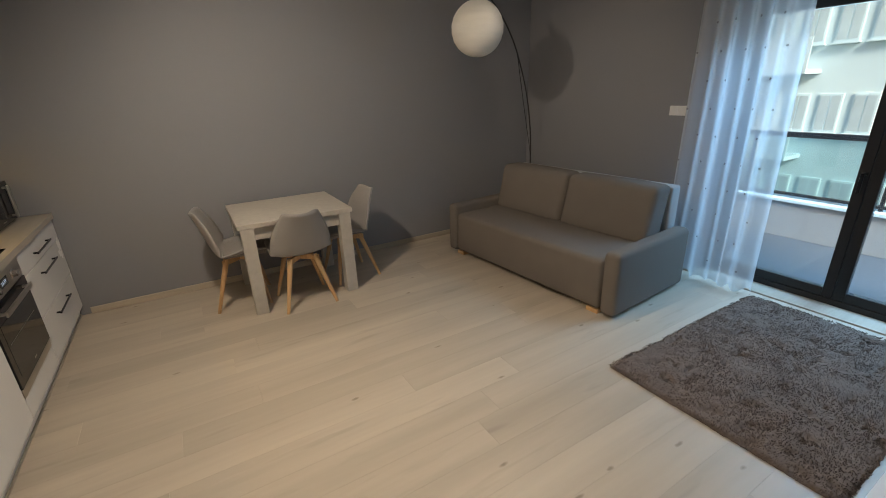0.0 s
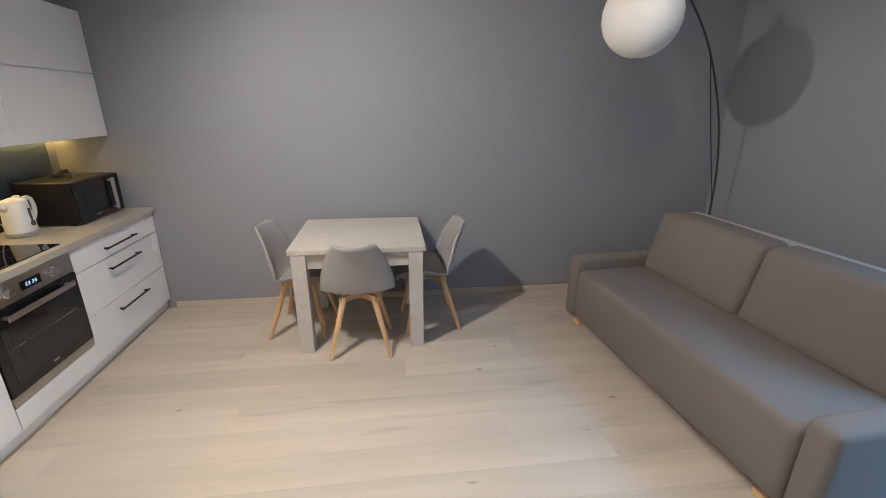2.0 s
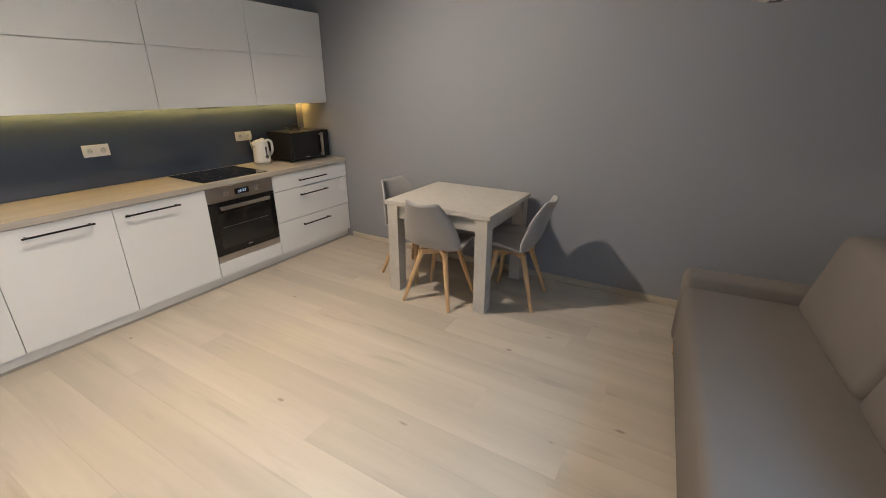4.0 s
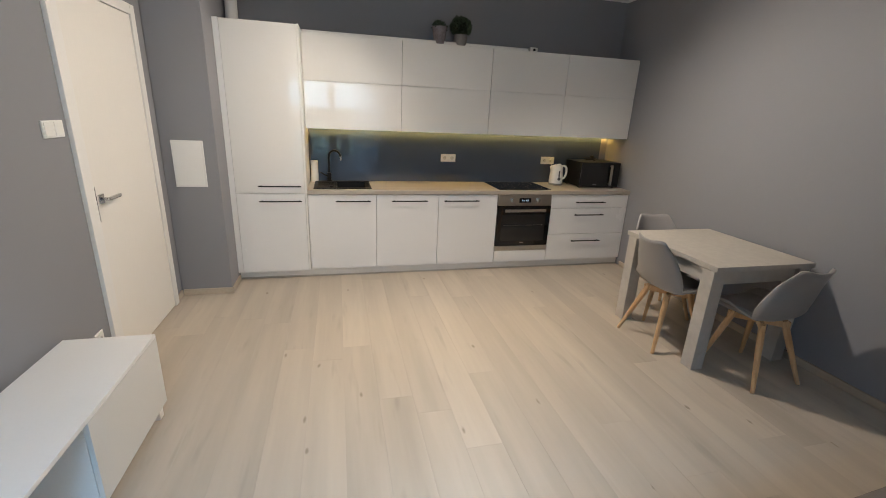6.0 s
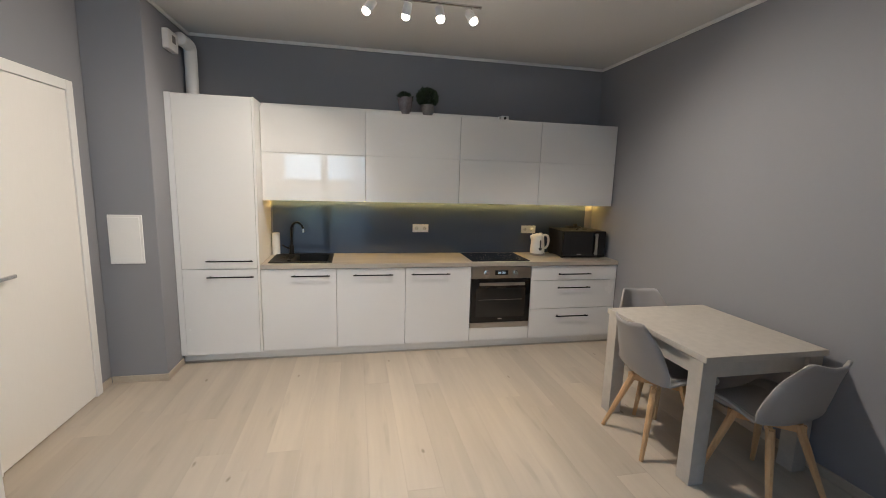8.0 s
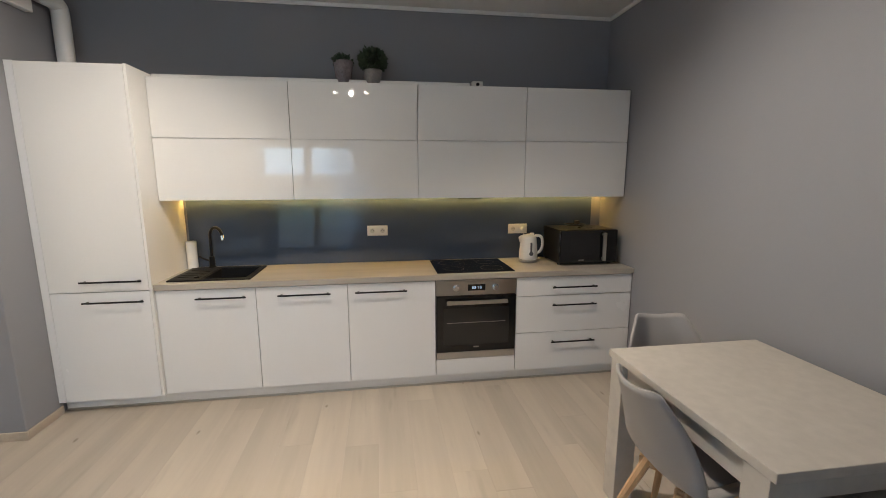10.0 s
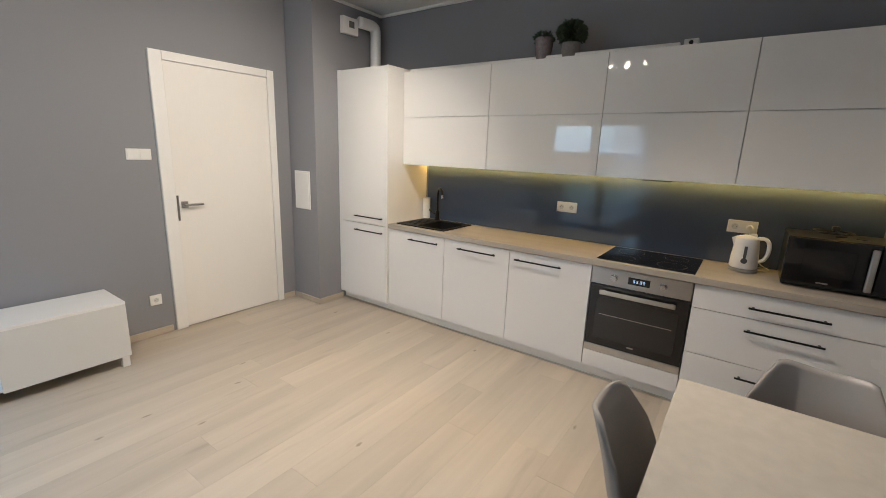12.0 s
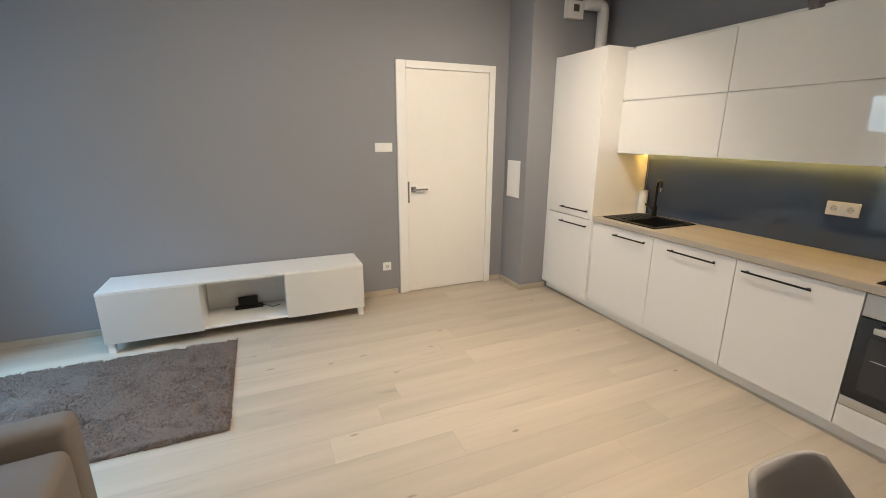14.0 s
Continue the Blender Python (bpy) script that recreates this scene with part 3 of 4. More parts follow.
box(BOWL[0] + 0.008, BOWL[1] - 0.008, BOWL[3] - 0.008, BOWL[3], ZC1 - 0.16, ZC1 + 0.007, bm=bm)
part("bowl", bm, M_SINK, sink)
for k in range(5):
    x = -1.03 + 0.055 * k
    part("drainer_rib", box(x, x + 0.012, 1.585, 1.735, ZC1 + 0.009, ZC1 + 0.0135, 0.003), M_SINK, sink)
part("drain", lathe([(0.04, 0), (0.04, 0.004), (0.03, 0.006)], -0.92, 1.90, ZC1 - 0.16), M_BLACK, sink, "round black drain")
part("overflow_cap", lathe([(0.018, 0), (0.018, 0.006), (0.012, 0.01)], -0.78, 1.715, ZC1 + 0.010), M_BLACK, sink)

tap = thing("tap", -1.14, 1.69, ZC1 + 0.01, "black swan-neck mixer tap with a chrome tip", "tap")
part("base", lathe([(0.027, 0), (0.027, 0.006), (0.022, 0.01), (0.021, 0.07), (0.017, 0.085)], -1.14, 1.69, ZC1 + 0.010), M_BLACK, tap, smooth=False)
SPD = Vector((0.60, 0.80, 0))
arc = [Vector((-1.14, 1.69, ZC1 + h)) for h in (0.08, 0.17, 0.245)]
arc += [Vector((-1.14, 1.69, ZC1 + 0.245)) + SPD * (0.075 - 0.075 * math.cos(a)) + Vector((0, 0, 0.072 * math.sin(a))) for a in (0.4, 0.9, 1.4, 1.9, 2.4, 2.9)]
part("neck", tube(smooth_line(arc, 4), 0.011, sides=14), M_BLACK, tap, smooth=True)
e = Vector(arc[-1])
part("spout_tip", tube([e, e + Vector((0.004, 0.005, -0.035))], 0.012, sides=14), M_CHROME, tap, "chrome spout tip")
part("lever", tube([(-1.14, 1.672, ZC1 + 0.06), (-1.13, 1.64, ZC1 + 0.075), (-1.12, 1.605, ZC1 + 0.10)], [0.008, 0.007, 0.006]), M_BLACK, tap)

roll = thing("paper_towel_roll", -1.15, 1.548, ZC1, "white paper towel roll standing by the splashback", "paper towel")
part("paper", lathe([(0.035, 0), (0.036, 0.002), (0.036, 0.208), (0.034, 0.21)], -1.150, 1.548, ZC1 + 0.001), M_TISSUE, roll)

# wall units
for y0, y1, n in ((1.5015, 2.378, 0), (2.378, 3.250, 1), (3.250, 4.052, 2), (4.052, 4.862, 3)):
    u = thing("wall_cabinet", -1.02, (y0 + y1) / 2, 1.385, "high-gloss white wall cabinet with two stacked flap doors", "cabinet", "kitchen wall units")
    part("body", box(XC, -0.859, y0 + 0.001, y1 - 0.001, 1.388, 2.176, 0.001, 1), M_CARCASS, u)
    for z0, z1 in ((1.385, 1.794), (1.798, 2.178)):
        part("flap_door", box(-0.857, -0.838, y0 + 0.002, y1 - 0.002, z0, z1, 0.0015), M_GLOSS, u)
    if n == 2:
        part("grip", box(-0.872, -0.838, y0 + 0.30, y0 + 0.47, 1.376, 1.383, 0.002), M_BLACK, u, "black grip")
tagged(part("cornice_board", box(-0.96, -0.915, 1.505, 3.64, 2.179, 2.212, 0.002), M_CARCASS), "white board lying along the top of the wall units", "board")
led = thing("led_strip_light", -1.0, 3.2, 1.38, "warm yellow led strip under the wall units", "led light")
part("profile", box(-1.186, -1.166, 1.508, 4.862, 1.377, 1.3865, 0.001, 1), M_STEEL, led)
part("diffuser", box(-1.184, -1.168, 1.51, 4.86, 1.3735, 1.3768), M_LED, led, "glowing warm diffuser")


def socket(x, y, z, face, n=2, name="power_socket", label="white double power socket"):
    """Round-recess wall socket; face 'x' looks to +x, 'y' to +y."""
    s = thing(name, x, y, z, label, "socket")
    w = 0.041 * n

    def put(a0, a1, d0, d1, z0, z1, bev):
        return box(x + d0, x + d1, y + a0, y + a1, z + z0, z + z1, bev) if face == "x" else box(x + a0, x + a1, y + d0, y + d1, z + z0, z + z1, bev)
    part("plate", put(-w, w, 0.0005, 0.010, -0.041, 0.041, 0.003), M_PLASTIC, s)
    for k in range(n):
        c = (2 * k - n + 1) * 0.041
        d = Vector((1, 0, 0)) if face == "x" else Vector((0, 1, 0))
        o = Vector((x, y, z)) + (Vector((0, c, 0)) if face == "x" else Vector((c, 0, 0)))
        part("ring", tube([o + d * 0.009, o + d * 0.013, o + d * 0.0135], [0.029, 0.029, 0.026], sides=24), M_PLASTIC, s)
        part("recess", tube([o + d * 0.0137, o + d * 0.0142], 0.019, sides=20), M_RECESS, s)
        t2 = Vector((0, 0.0095, 0)) if face == "x" else Vector((0.0095, 0, 0))
        for q in (-1, 1):
            part("pin_hole", tube([o + t2 * q + d * 0.0143, o + t2 * q + d * 0.0147], 0.0027, sides=8), M_DARKHOLE, s)
        part("earth_pin", tube([o + Vector((0, 0, 0.011)) + d * 0.0142, o + Vector((0, 0, 0.011)) + d * 0.021], 0.0024, sides=8), M_CHROME, s)
    return s


socket(XW + 0.0085, 2.945, 1.11, "x")
socket(XW + 0.0085, 4.124, 1.104, "x")
socket(0.903, YS, 0.293, "y", 1, label="white single power socket low on the wall")


def switch(x, y, z, face, label):
    s = thing("light_switch", x, y, z, label, "switch")

    def put(a0, a1, d0, d1, z0, z1, bev):
        return box(x + d0, x + d1, y + a0, y + a1, z + z0, z + z1, bev) if face == "x" else box(x + a0, x + a1, y + min(d0, d1), y + max(d0, d1), z + z0, z + z1, bev)
    if face == "x":
        part("plate", box(x - 0.010, x - 0.0005, y - 0.08, y + 0.08, z - 0.04, z + 0.04, 0.003), M_PLASTIC, s)
        for c in (-0.04, 0.04):
            part("rocker", box(x - 0.014, x - 0.009, y + c - 0.033, y + c + 0.033, z - 0.033, z + 0.033, 0.003), M_PLASTIC, s)
    else:
        part("plate", put(-0.08, 0.08, 0.0005, 0.010, -0.04, 0.04, 0.003), M_PLASTIC, s)
        for c in (-0.04, 0.04):
            part("rocker", put(c - 0.033, c + 0.033, 0.009, 0.014, -0.033, 0.033, 0.003), M_PLASTIC, s)
    return s


switch(0.90, YS, 1.415, "y", "white double light switch beside the door")
switch(XE, 2.957, 1.385, "x", "white double light switch above the sofa")

panel = thing("access_panel", -0.37, 0.655, 1.10, "white flush access panel on the pipe shaft", "access panel")
part("frame", box(-0.3695, -0.362, 0.54, 0.765, 0.925, 1.285, 0.003), M_TRIM, panel)
part("cover", box(-0.3615, -0.359, 0.558, 0.747, 0.943, 1.267, 0.002), M_TRIM, panel)

meter = thing("room_ventilation_control", -0.772, 0.858, 2.6, "white square wall unit with a dark display", "wall unit")
part("housing", box(-0.865, -0.68, 0.8585, 0.905, 2.535, 2.68, 0.006, 3), M_PLASTIC, meter)
part("display", box(-0.813, -0.75, 0.905, 0.9075, 2.592, 2.648, 0.002), mat("grey_display", (0.12, 0.11, 0.10), 0.3), meter, "dark display")
duct = thing("ventilation_duct", -1.07, 0.925, 2.205, "white plastic duct rising from the tall cabinet", "duct")
part("pipe", tube(smooth_line([(-1.07, 0.925, 2.2075), (-1.07, 0.925, 2.45), (-1.07, 0.925, 2.60), (-1.055, 0.925, 2.645), (-1.01, 0.922, 2.66), (-0.93, 0.918, 2.66), (-0.866, 0.915, 2.66)], 5), 0.050, sides=20), M_PLASTIC, duct, smooth=True)
part("collar", tube([(-1.07, 0.925, 2.2072), (-1.07, 0.925, 2.235)], 0.057, sides=20), M_PLASTIC, duct)


def leaves(n, cx, cy, cz, rx, rz, size, seed):
    rnd = random.Random(seed)
    bm = bmesh.new()
    for _ in range(n):
        while True:
            p = Vector((rnd.uniform(-1, 1), rnd.uniform(-1, 1), rnd.uniform(-0.6, 1)))
            if 0.3 < p.length < 1 + 0.15 * noise.noise(p * 3):
                break
        c = Vector((cx + p.x * rx, cy + p.y * rx, cz + p.z * rz))
        d = (p + Vector((rnd.uniform(-.6, .6), rnd.uniform(-.6, .6), rnd.uniform(-.3, .8)))).normalized()
        s = d.orthogonal().normalized()
        q = d.cross(s)
        L, w = size * rnd.uniform(0.6, 1.3), size * 0.28
        v = [bm.verts.new(c), bm.verts.new(c + d * L * .5 + s * w + q * 0.2 * w), bm.verts.new(c + d * L), bm.verts.new(c + d * L * .5 - s * w + q * 0.2 * w)]
        bm.faces.new(v)
    return bm


p1 = thing("plant_pot", -0.95, 2.742, 2.178, "tall mauve glazed pot with a low dark plant", "potted plant")
part("pot", lathe([(0.046, 0), (0.05, 0.01), (0.062, 0.09), (0.069, 0.15), (0.07, 0.158), (0.063, 0.158), (0.058, 0.135)], -0.95, 2.742, 2.179), M_CERAMIC, p1, smooth=True)
part("foliage", leaves(260, -0.95, 2.742, 2.335, 0.058, 0.035, 0.03, 3), M_LEAF, p1, "short dark green leaves")
p2 = thing("plant_pot", -0.95, 2.948, 2.178, "small grey pot with a round bushy plant", "potted plant")
part("pot", lathe([(0.048, 0), (0.058, 0.02), (0.066, 0.06), (0.06, 0.095), (0.064, 0.105), (0.057, 0.105), (0.053, 0.085)], -0.95, 2.948, 2.179), M_STONEPOT, p2, smooth=True)
part("foliage", leaves(1500, -0.95, 2.948, 2.345, 0.086, 0.075, 0.028, 5), M_LEAF, p2, "dense small dark leaves")
part("stem", tube([(-0.95, 2.948, 2.26), (-0.948, 2.965, 2.33)], 0.006), M_LEAF, p2)
dev = thing("small_white_device", -0.95, 3.65, 2.178, "small white cable junction box on the wall units", "box")
part("case", box(-0.98, -0.92, 3.66, 3.74, 2.179, 2.228, 0.006, 3), M_PLASTIC, dev)
part("lens", tube([(-0.921, 3.70, 2.204), (-0.908, 3.70, 2.204)], 0.012), M_DARKHOLE, dev)

# kettle
KX, KY = -1.03, 4.165
ket = thing("kettle", KX, KY, ZC1, "white plastic electric kettle with a grey water gauge", "kettle")
part("base", lathe([(0.074, 0), (0.078, 0.004), (0.078, 0.018), (0.07, 0.022)], KX, KY, ZC1 + 0.001), mat("grey_plastic", (0.3, 0.29, 0.28), 0.4), ket, "grey base")
part("jug", lathe([(0.070, 0.022), (0.075, 0.03), (0.073, 0.09), (0.066, 0.16), (0.061, 0.205), (0.058, 0.212), (0.02, 0.226), (0.012, 0.227)], KX, KY, ZC1 + 0.001), M_PLASTIC, ket, smooth=True)
part("handle", tube(smooth_line([(KX + 0.01, KY + 0.05, ZC1 + 0.212), (KX + 0.012, KY + 0.085, ZC1 + 0.213), (KX + 0.016, KY + 0.108, ZC1 + 0.19), (KX + 0.016, KY + 0.112, ZC1 + 0.13), (KX + 0.013, KY + 0.095, ZC1 + 0.085), (KX + 0.01, KY + 0.068, ZC1 + 0.07)], 5), 0.0115, sides=12), M_PLASTIC, ket, smooth=True)
part("spout", tube([(KX - 0.01, KY - 0.045, ZC1 + 0.17), (KX - 0.012, KY - 0.068, ZC1 + 0.207)], [0.028, 0.017], sides=14), M_PLASTIC, ket, smooth=True)
part("lid_knob", box(KX - 0.012, KX + 0.012, KY + 0.01, KY + 0.045, ZC1 + 0.218, ZC1 + 0.236, 0.005), M_PLASTIC, ket)
bm = box(KX + 0.0665, KX + 0.0735, KY - 0.008, KY + 0.008, ZC1 + 0.085, ZC1 + 0.165, 0.003)
tube([(KX + 0.066, KY, ZC1 + 0.075), (KX + 0.076, KY, ZC1 + 0.075)], 0.017, bm=bm, sides=16)
part("water_gauge", bm, mat("dark_grey_gauge", (0.10, 0.10, 0.11), 0.25), ket, "dark grey water gauge")


# microwave
mw = thing("microwave", -1.0, 4.58, ZC1, "black microwave oven with a steel handle", "microwave")
MY0, MY1, MX0, MX1, MZ = 4.345, 4.815, -1.165, -0.835, ZC1
part("body", box(MX0, MX1, MY0, MY1, MZ + 0.012, MZ + 0.278, 0.006), M_BLACKPLASTIC, mw)
md = part("door", box(MX1 + 0.001, MX1 + 0.026, MY0, MY1 - 0.095, MZ + 0.014, MZ + 0.276, 0.004), M_BLACKGLASS, mw, "black glass door")
part("window", box(MX1 + 0.0262, MX1 + 0.0275, MY0 + 0.075, MY1 - 0.18, MZ + 0.075, MZ + 0.225, 0.001, 1), mat("mesh_window", (0.012, 0.012, 0.013), 0.12), md)
part("badge", box(MX1 + 0.0262, MX1 + 0.0272, MY0 + 0.15, MY0 + 0.20, MZ + 0.038, MZ + 0.046), M_CHROME, md)
bm = box(MX1 + 0.045, MX1 + 0.06, MY1 - 0.135, MY1 - 0.105, MZ + 0.035, MZ + 0.258, 0.006)
for z in (0.045, 0.235):
    box(MX1 + 0.025, MX1 + 0.046, MY1 - 0.13, MY1 - 0.11, MZ + z, MZ + z + 0.014, 0.002, bm=bm)
part("handle", bm, M_STEEL, md, "brushed steel handle")
cpan = part("control_panel", box(MX1 + 0.001, MX1 + 0.024, MY1 - 0.094, MY1, MZ + 0.014, MZ + 0.276, 0.004), M_BLACKGLASS, mw)
for y in (4.365, 4.785):
    for x in (-1.13, -0.87):
        part("foot", lathe([(0.014, 0), (0.016, 0.012)], x, y, MZ + 0.0005, sides=12), M_BLACKPLASTIC, mw)
cable = thing("power_cable", -1.0, 4.52, MZ + 0.278, "coiled black power cable on top of the microwave", "cable")
cp = [(-1.0 + 0.05 * math.cos(a), 4.55 + (0.05 + 0.004 * a) * math.sin(a), MZ + 0.283 + 0.0045 * a * 0.5) for a in (0.5 * k for k in range(26))]
part("cord", tube(cp, 0.0042, sides=8), M_BLACKPLASTIC, cable, smooth=True)
part("plug", box(-0.99, -0.955, 4.53, 4.565, MZ + 0.313, MZ + 0.337, 0.006), M_BLACKPLASTIC, cable)
kc = thing("power_cable", -1.1, 4.24, ZC1, "white kettle cable running to the socket", "cable")
part("cord", tube(smooth_line([(-1.09, 4.22, ZC1 + 0.006), (-1.10, 4.29, ZC1 + 0.006), (-1.15, 4.30, ZC1 + 0.006), (-1.185, 4.25, ZC1 + 0.03), (-1.19, 4.19, ZC1 + 0.12), (-1.182, 4.165, 1.104)], 5), 0.0035, sides=8), M_PLASTIC, kc, smooth=True)
part("plug", tube([(-1.191, 4.165, 1.104), (-1.155, 4.165, 1.104)], [0.019, 0.015], sides=16), M_PLASTIC, kc)


# ---- dining table and chairs ----
tab = thing("dining_table", 0.957, 4.42, 0, "square dining table in pale concrete-look laminate", "table")
TX0, TX1, TY0, TY1, TZ = 0.503, 1.379, 4.030, 4.812, 0.737
part("tabletop", box(TX0, TX1, TY0, TY1, TZ - 0.034, TZ, 0.003), M_TABLE, tab)
LG = 0.092
for x in (TX0 + 0.02, TX1 - 0.02 - LG):
    for y in (TY0 + 0.004, TY1 - 0.004 - LG):
        part("leg", box(x, x + LG, y, y + LG, 0, TZ - 0.035, 0.002), M_TABLE, tab)
for y in (TY0 + 0.03, TY1 - 0.05):
    part("apron", box(TX0 + 0.02 + LG, TX1 - 0.02 - LG, y, y + 0.02, TZ - 0.135, TZ - 0.036, 0.001, 1), M_TABLE, tab)
for x in (TX0 + 0.045, TX1 - 0.065):
    part("apron", box(x, x + 0.02, TY0 + 0.005 + LG, TY1 - 0.005 - LG, TZ - 0.135, TZ - 0.036, 0.001, 1), M_TABLE, tab)


def shell_mesh():
    """One-piece seat and back, facing +y."""
    prof = smooth_line([(0, 0.230, 0.425), (0, 0.200, 0.447), (0, 0.07, 0.435), (0, -0.06, 0.425), (0, -0.145, 0.440), (0, -0.195, 0.50), (0, -0.228, 0.60), (0, -0.262, 0.705), (0, -0.298, 0.805)], 4)
    wid = smooth_line([(0.195, 0, 0), (0.225, 0, 0), (0.238, 0, 0), (0.240, 0, 0), (0.238, 0, 0), (0.236, 0, 0), (0.222, 0, 0), (0.184, 0, 0), (0.136, 0, 0)], 4)
    bm = bmesh.new()
    rows, n = [], 14
    m = len(prof) - 1
    for i, (p, w) in enumerate(zip(prof, wid)):
        v = i / m
        seat, back = max(0, 1 - abs(v - 0.28) / 0.35), max(0, min(1, (v - 0.45) / 0.2))
        row = []
        for k in range(n + 1):
            u = 2 * k / n - 1
            c = abs(u) ** 2.6
            tip = max(0, (v - 0.85) / 0.15)
            row.append(bm.verts.new((u * w.x, p.y + 0.075 * c * back * (1 - 0.4 * tip), p.z - 0.014 * seat + 0.085 * abs(u) ** 2.1 * seat + tip * (0.026 * u * u - 0.016 * abs(u) ** 9 - 0.010))))
        rows.append(row)
    for a, b in zip(rows, rows[1:]):
        for k in range(n):
            bm.faces.new((a[k], a[k + 1], b[k + 1], b[k]))
    return bm


def chair():
    c = thing("dining_chair", 0, 0, 0, "grey moulded shell chair on splayed beech legs", "chair", "chairs round the table")
    sh = part("shell", shell_mesh(), M_SHELL, c, smooth=True)
    sol = sh.modifiers.new("thick", "SOLIDIFY")
    sol.thickness, sol.offset = 0.013, -1
    bm = box(-0.17, 0.17, -0.12, 0.20, 0.428, 0.474, 0.020, 4)
    part("seat_pad", bm, M_PAD, c, "padded grey leatherette seat", smooth=True)
    for sx in (-1, 1):
        for sy in (-1, 1):
            a, b = Vector((sx * 0.095, sy * 0.095 - 0.01, 0.405)), Vector((sx * 0.198, sy * 0.198 - 0.03, 0.0))
            bm = tube([a, a.lerp(b, 0.3), b], [0.021, 0.020, 0.012], sides=8)
            part("leg", bm, M_LEG, c)
    for s in (-1, 1):
        a, b = Vector((-0.12, -0.12 * s - 0.01, 0.405)), Vector((0.12, 0.12 * s - 0.01, 0.405))
        d = (b - a).normalized()
        q = Vector((-d.y, d.x, 0)) * 0.011
        bm = bmesh.new()
        vs = []
        for z0, e in ((0.362, 0.0), (0.404, 0.0)):
            vs.append([bm.verts.new((a + q).xy.to_3d() + Vector((0, 0, z0 + 0.0008 * s))), bm.verts.new((b + q).xy.to_3d() + Vector((0, 0, z0 + 0.0008 * s))), bm.verts.new((b - q).xy.to_3d() + Vector((0, 0, z0 + 0.0008 * s))), bm.verts.new((a - q).xy.to_3d() + Vector((0, 0, z0 + 0.0008 * s)))])
        bm.faces.new(vs[0][::-1])
        bm.faces.new(vs[1])
        for k in range(4):
            bm.faces.new((vs[0][k], vs[0][(k + 1) % 4], vs[1][(k + 1) % 4], vs[1][k]))
        part("cross_brace", bm, M_LEG, c)
    return c


ch = chair()
ch.matrix_basis = pose(0.932, 4.145, 0, 0, 0, 0)
tagged(copy_thing(ch, pose(0.52, 4.42, 0, 0, 0, -97)), "grey moulded shell chair pushed in beside the kitchen")
tagged(copy_thing(ch, pose(1.405, 4.41, 0, 0, 0, 94)), "grey moulded shell chair on the sofa side of the table")
tagged(ch, "grey moulded shell chair pushed under the table front")


# ---- sofa ----
SL, SD = 1.99, 0.98
sofa = thing("sofa", 0, 0, 0, "taupe fabric sofa with low arms and two loose back cushions", "sofa")


def soft(x0, x1, y0, y1, z0, z1, r, puff=0.0):
    bm = box(x0, x1, y0, y1, z0, z1, r, 5)
    if puff:
        bmesh.ops.subdivide_edges(bm, edges=[e for e in bm.edges if e.calc_length() > 0.12], cuts=6, use_grid_fill=True)
        cx, cy, cz, hx, hy, hz = (x0 + x1) / 2, (y0 + y1) / 2, (z0 + z1) / 2, (x1 - x0) / 2, (y1 - y0) / 2, (z1 - z0) / 2
        for v in bm.verts:
            a, b, c = (v.co.x - cx) / hx, (v.co.y - cy) / hy, (v.co.z - cz) / hz
            v.co.x += puff * a * max(0, 1 - b ** 4) * max(0, 1 - c ** 4)
            v.co.z += puff * 0.5 * c * max(0, 1 - b ** 4) * max(0, 1 - a ** 4)
            v.co += 0.004 * noise.noise_vector(v.co * 5)
    return bm


# local: x from the front to the back, y from the south arm to the north arm
part("seat", soft(0.004, SD - 0.132, 0.1305, SL - 0.1305, 0.03, 0.43, 0.045), M_SOFA, sofa, smooth=True)
part("armrest", soft(0.0, SD, 0.0, 0.130, 0.018, 0.51, 0.04), M_SOFA, sofa, smooth=True)
part("armrest", soft(0.0, SD, SL - 0.130, SL, 0.018, 0.51, 0.04), M_SOFA, sofa, smooth=True)
part("back_frame", soft(SD - 0.13, SD, 0.131, SL - 0.131, 0.10, 0.838, 0.02), M_SOFAPIPE, sofa, "paler grey cloth on the backrest frame", smooth=True)
for y0, y1 in ((0.14, SL / 2 - 0.004), (SL / 2 + 0.004, SL - 0.14)):
    bm = soft(0.62, 0.84, y0, y1, 0.0, 0.45, 0.045, 0.022)
    for v in bm.verts:
        v.co.x += 0.24 * (v.co.z - 0.2) - 0.03
        v.co.z += 0.405
    part("back_cushion", bm, M_SOFA, sofa, smooth=True)
for y in (0.14, SL - 0.24):
    for x in (0.010, SD - 0.13):
        part("foot", box(x, x + 0.10, y, y + 0.10, 0, 0.032, 0.003), M_LEG, sofa, "short beech foot")
sofa.matrix_basis = pose(2.695, 2.430, 0, 0, 0, 4.6)


# ---- arc floor lamp ----
lamp = thing("floor_lamp", 3.77, 4.54, 0, "slim dark grey arc floor lamp with a round paper shade", "floor lamp")
GX, GY, GZ, GR = 2.643, 4.023, 2.094, 0.222
part("foot_plate", lathe([(0.14, 0), (0.145, 0.006), (0.145, 0.02), (0.135, 0.028), (0.02, 0.032)], 3.77, 4.54, 0.0005), M_BLACK, lamp)
path = smooth_line([(3.77, 4.54, 0.03), (3.77, 4.54, 0.6), (3.745, 4.53, 1.10), (3.62, 4.472, 1.53), (3.39, 4.366, 1.92), (3.17, 4.264, 2.15), (2.93, 4.154, 2.31), (2.76, 4.076, 2.37), (2.66, 4.03, 2.37)], 6)
part("pole", tube(path, 0.0075, sides=10), M_POLE, lamp, smooth=True)
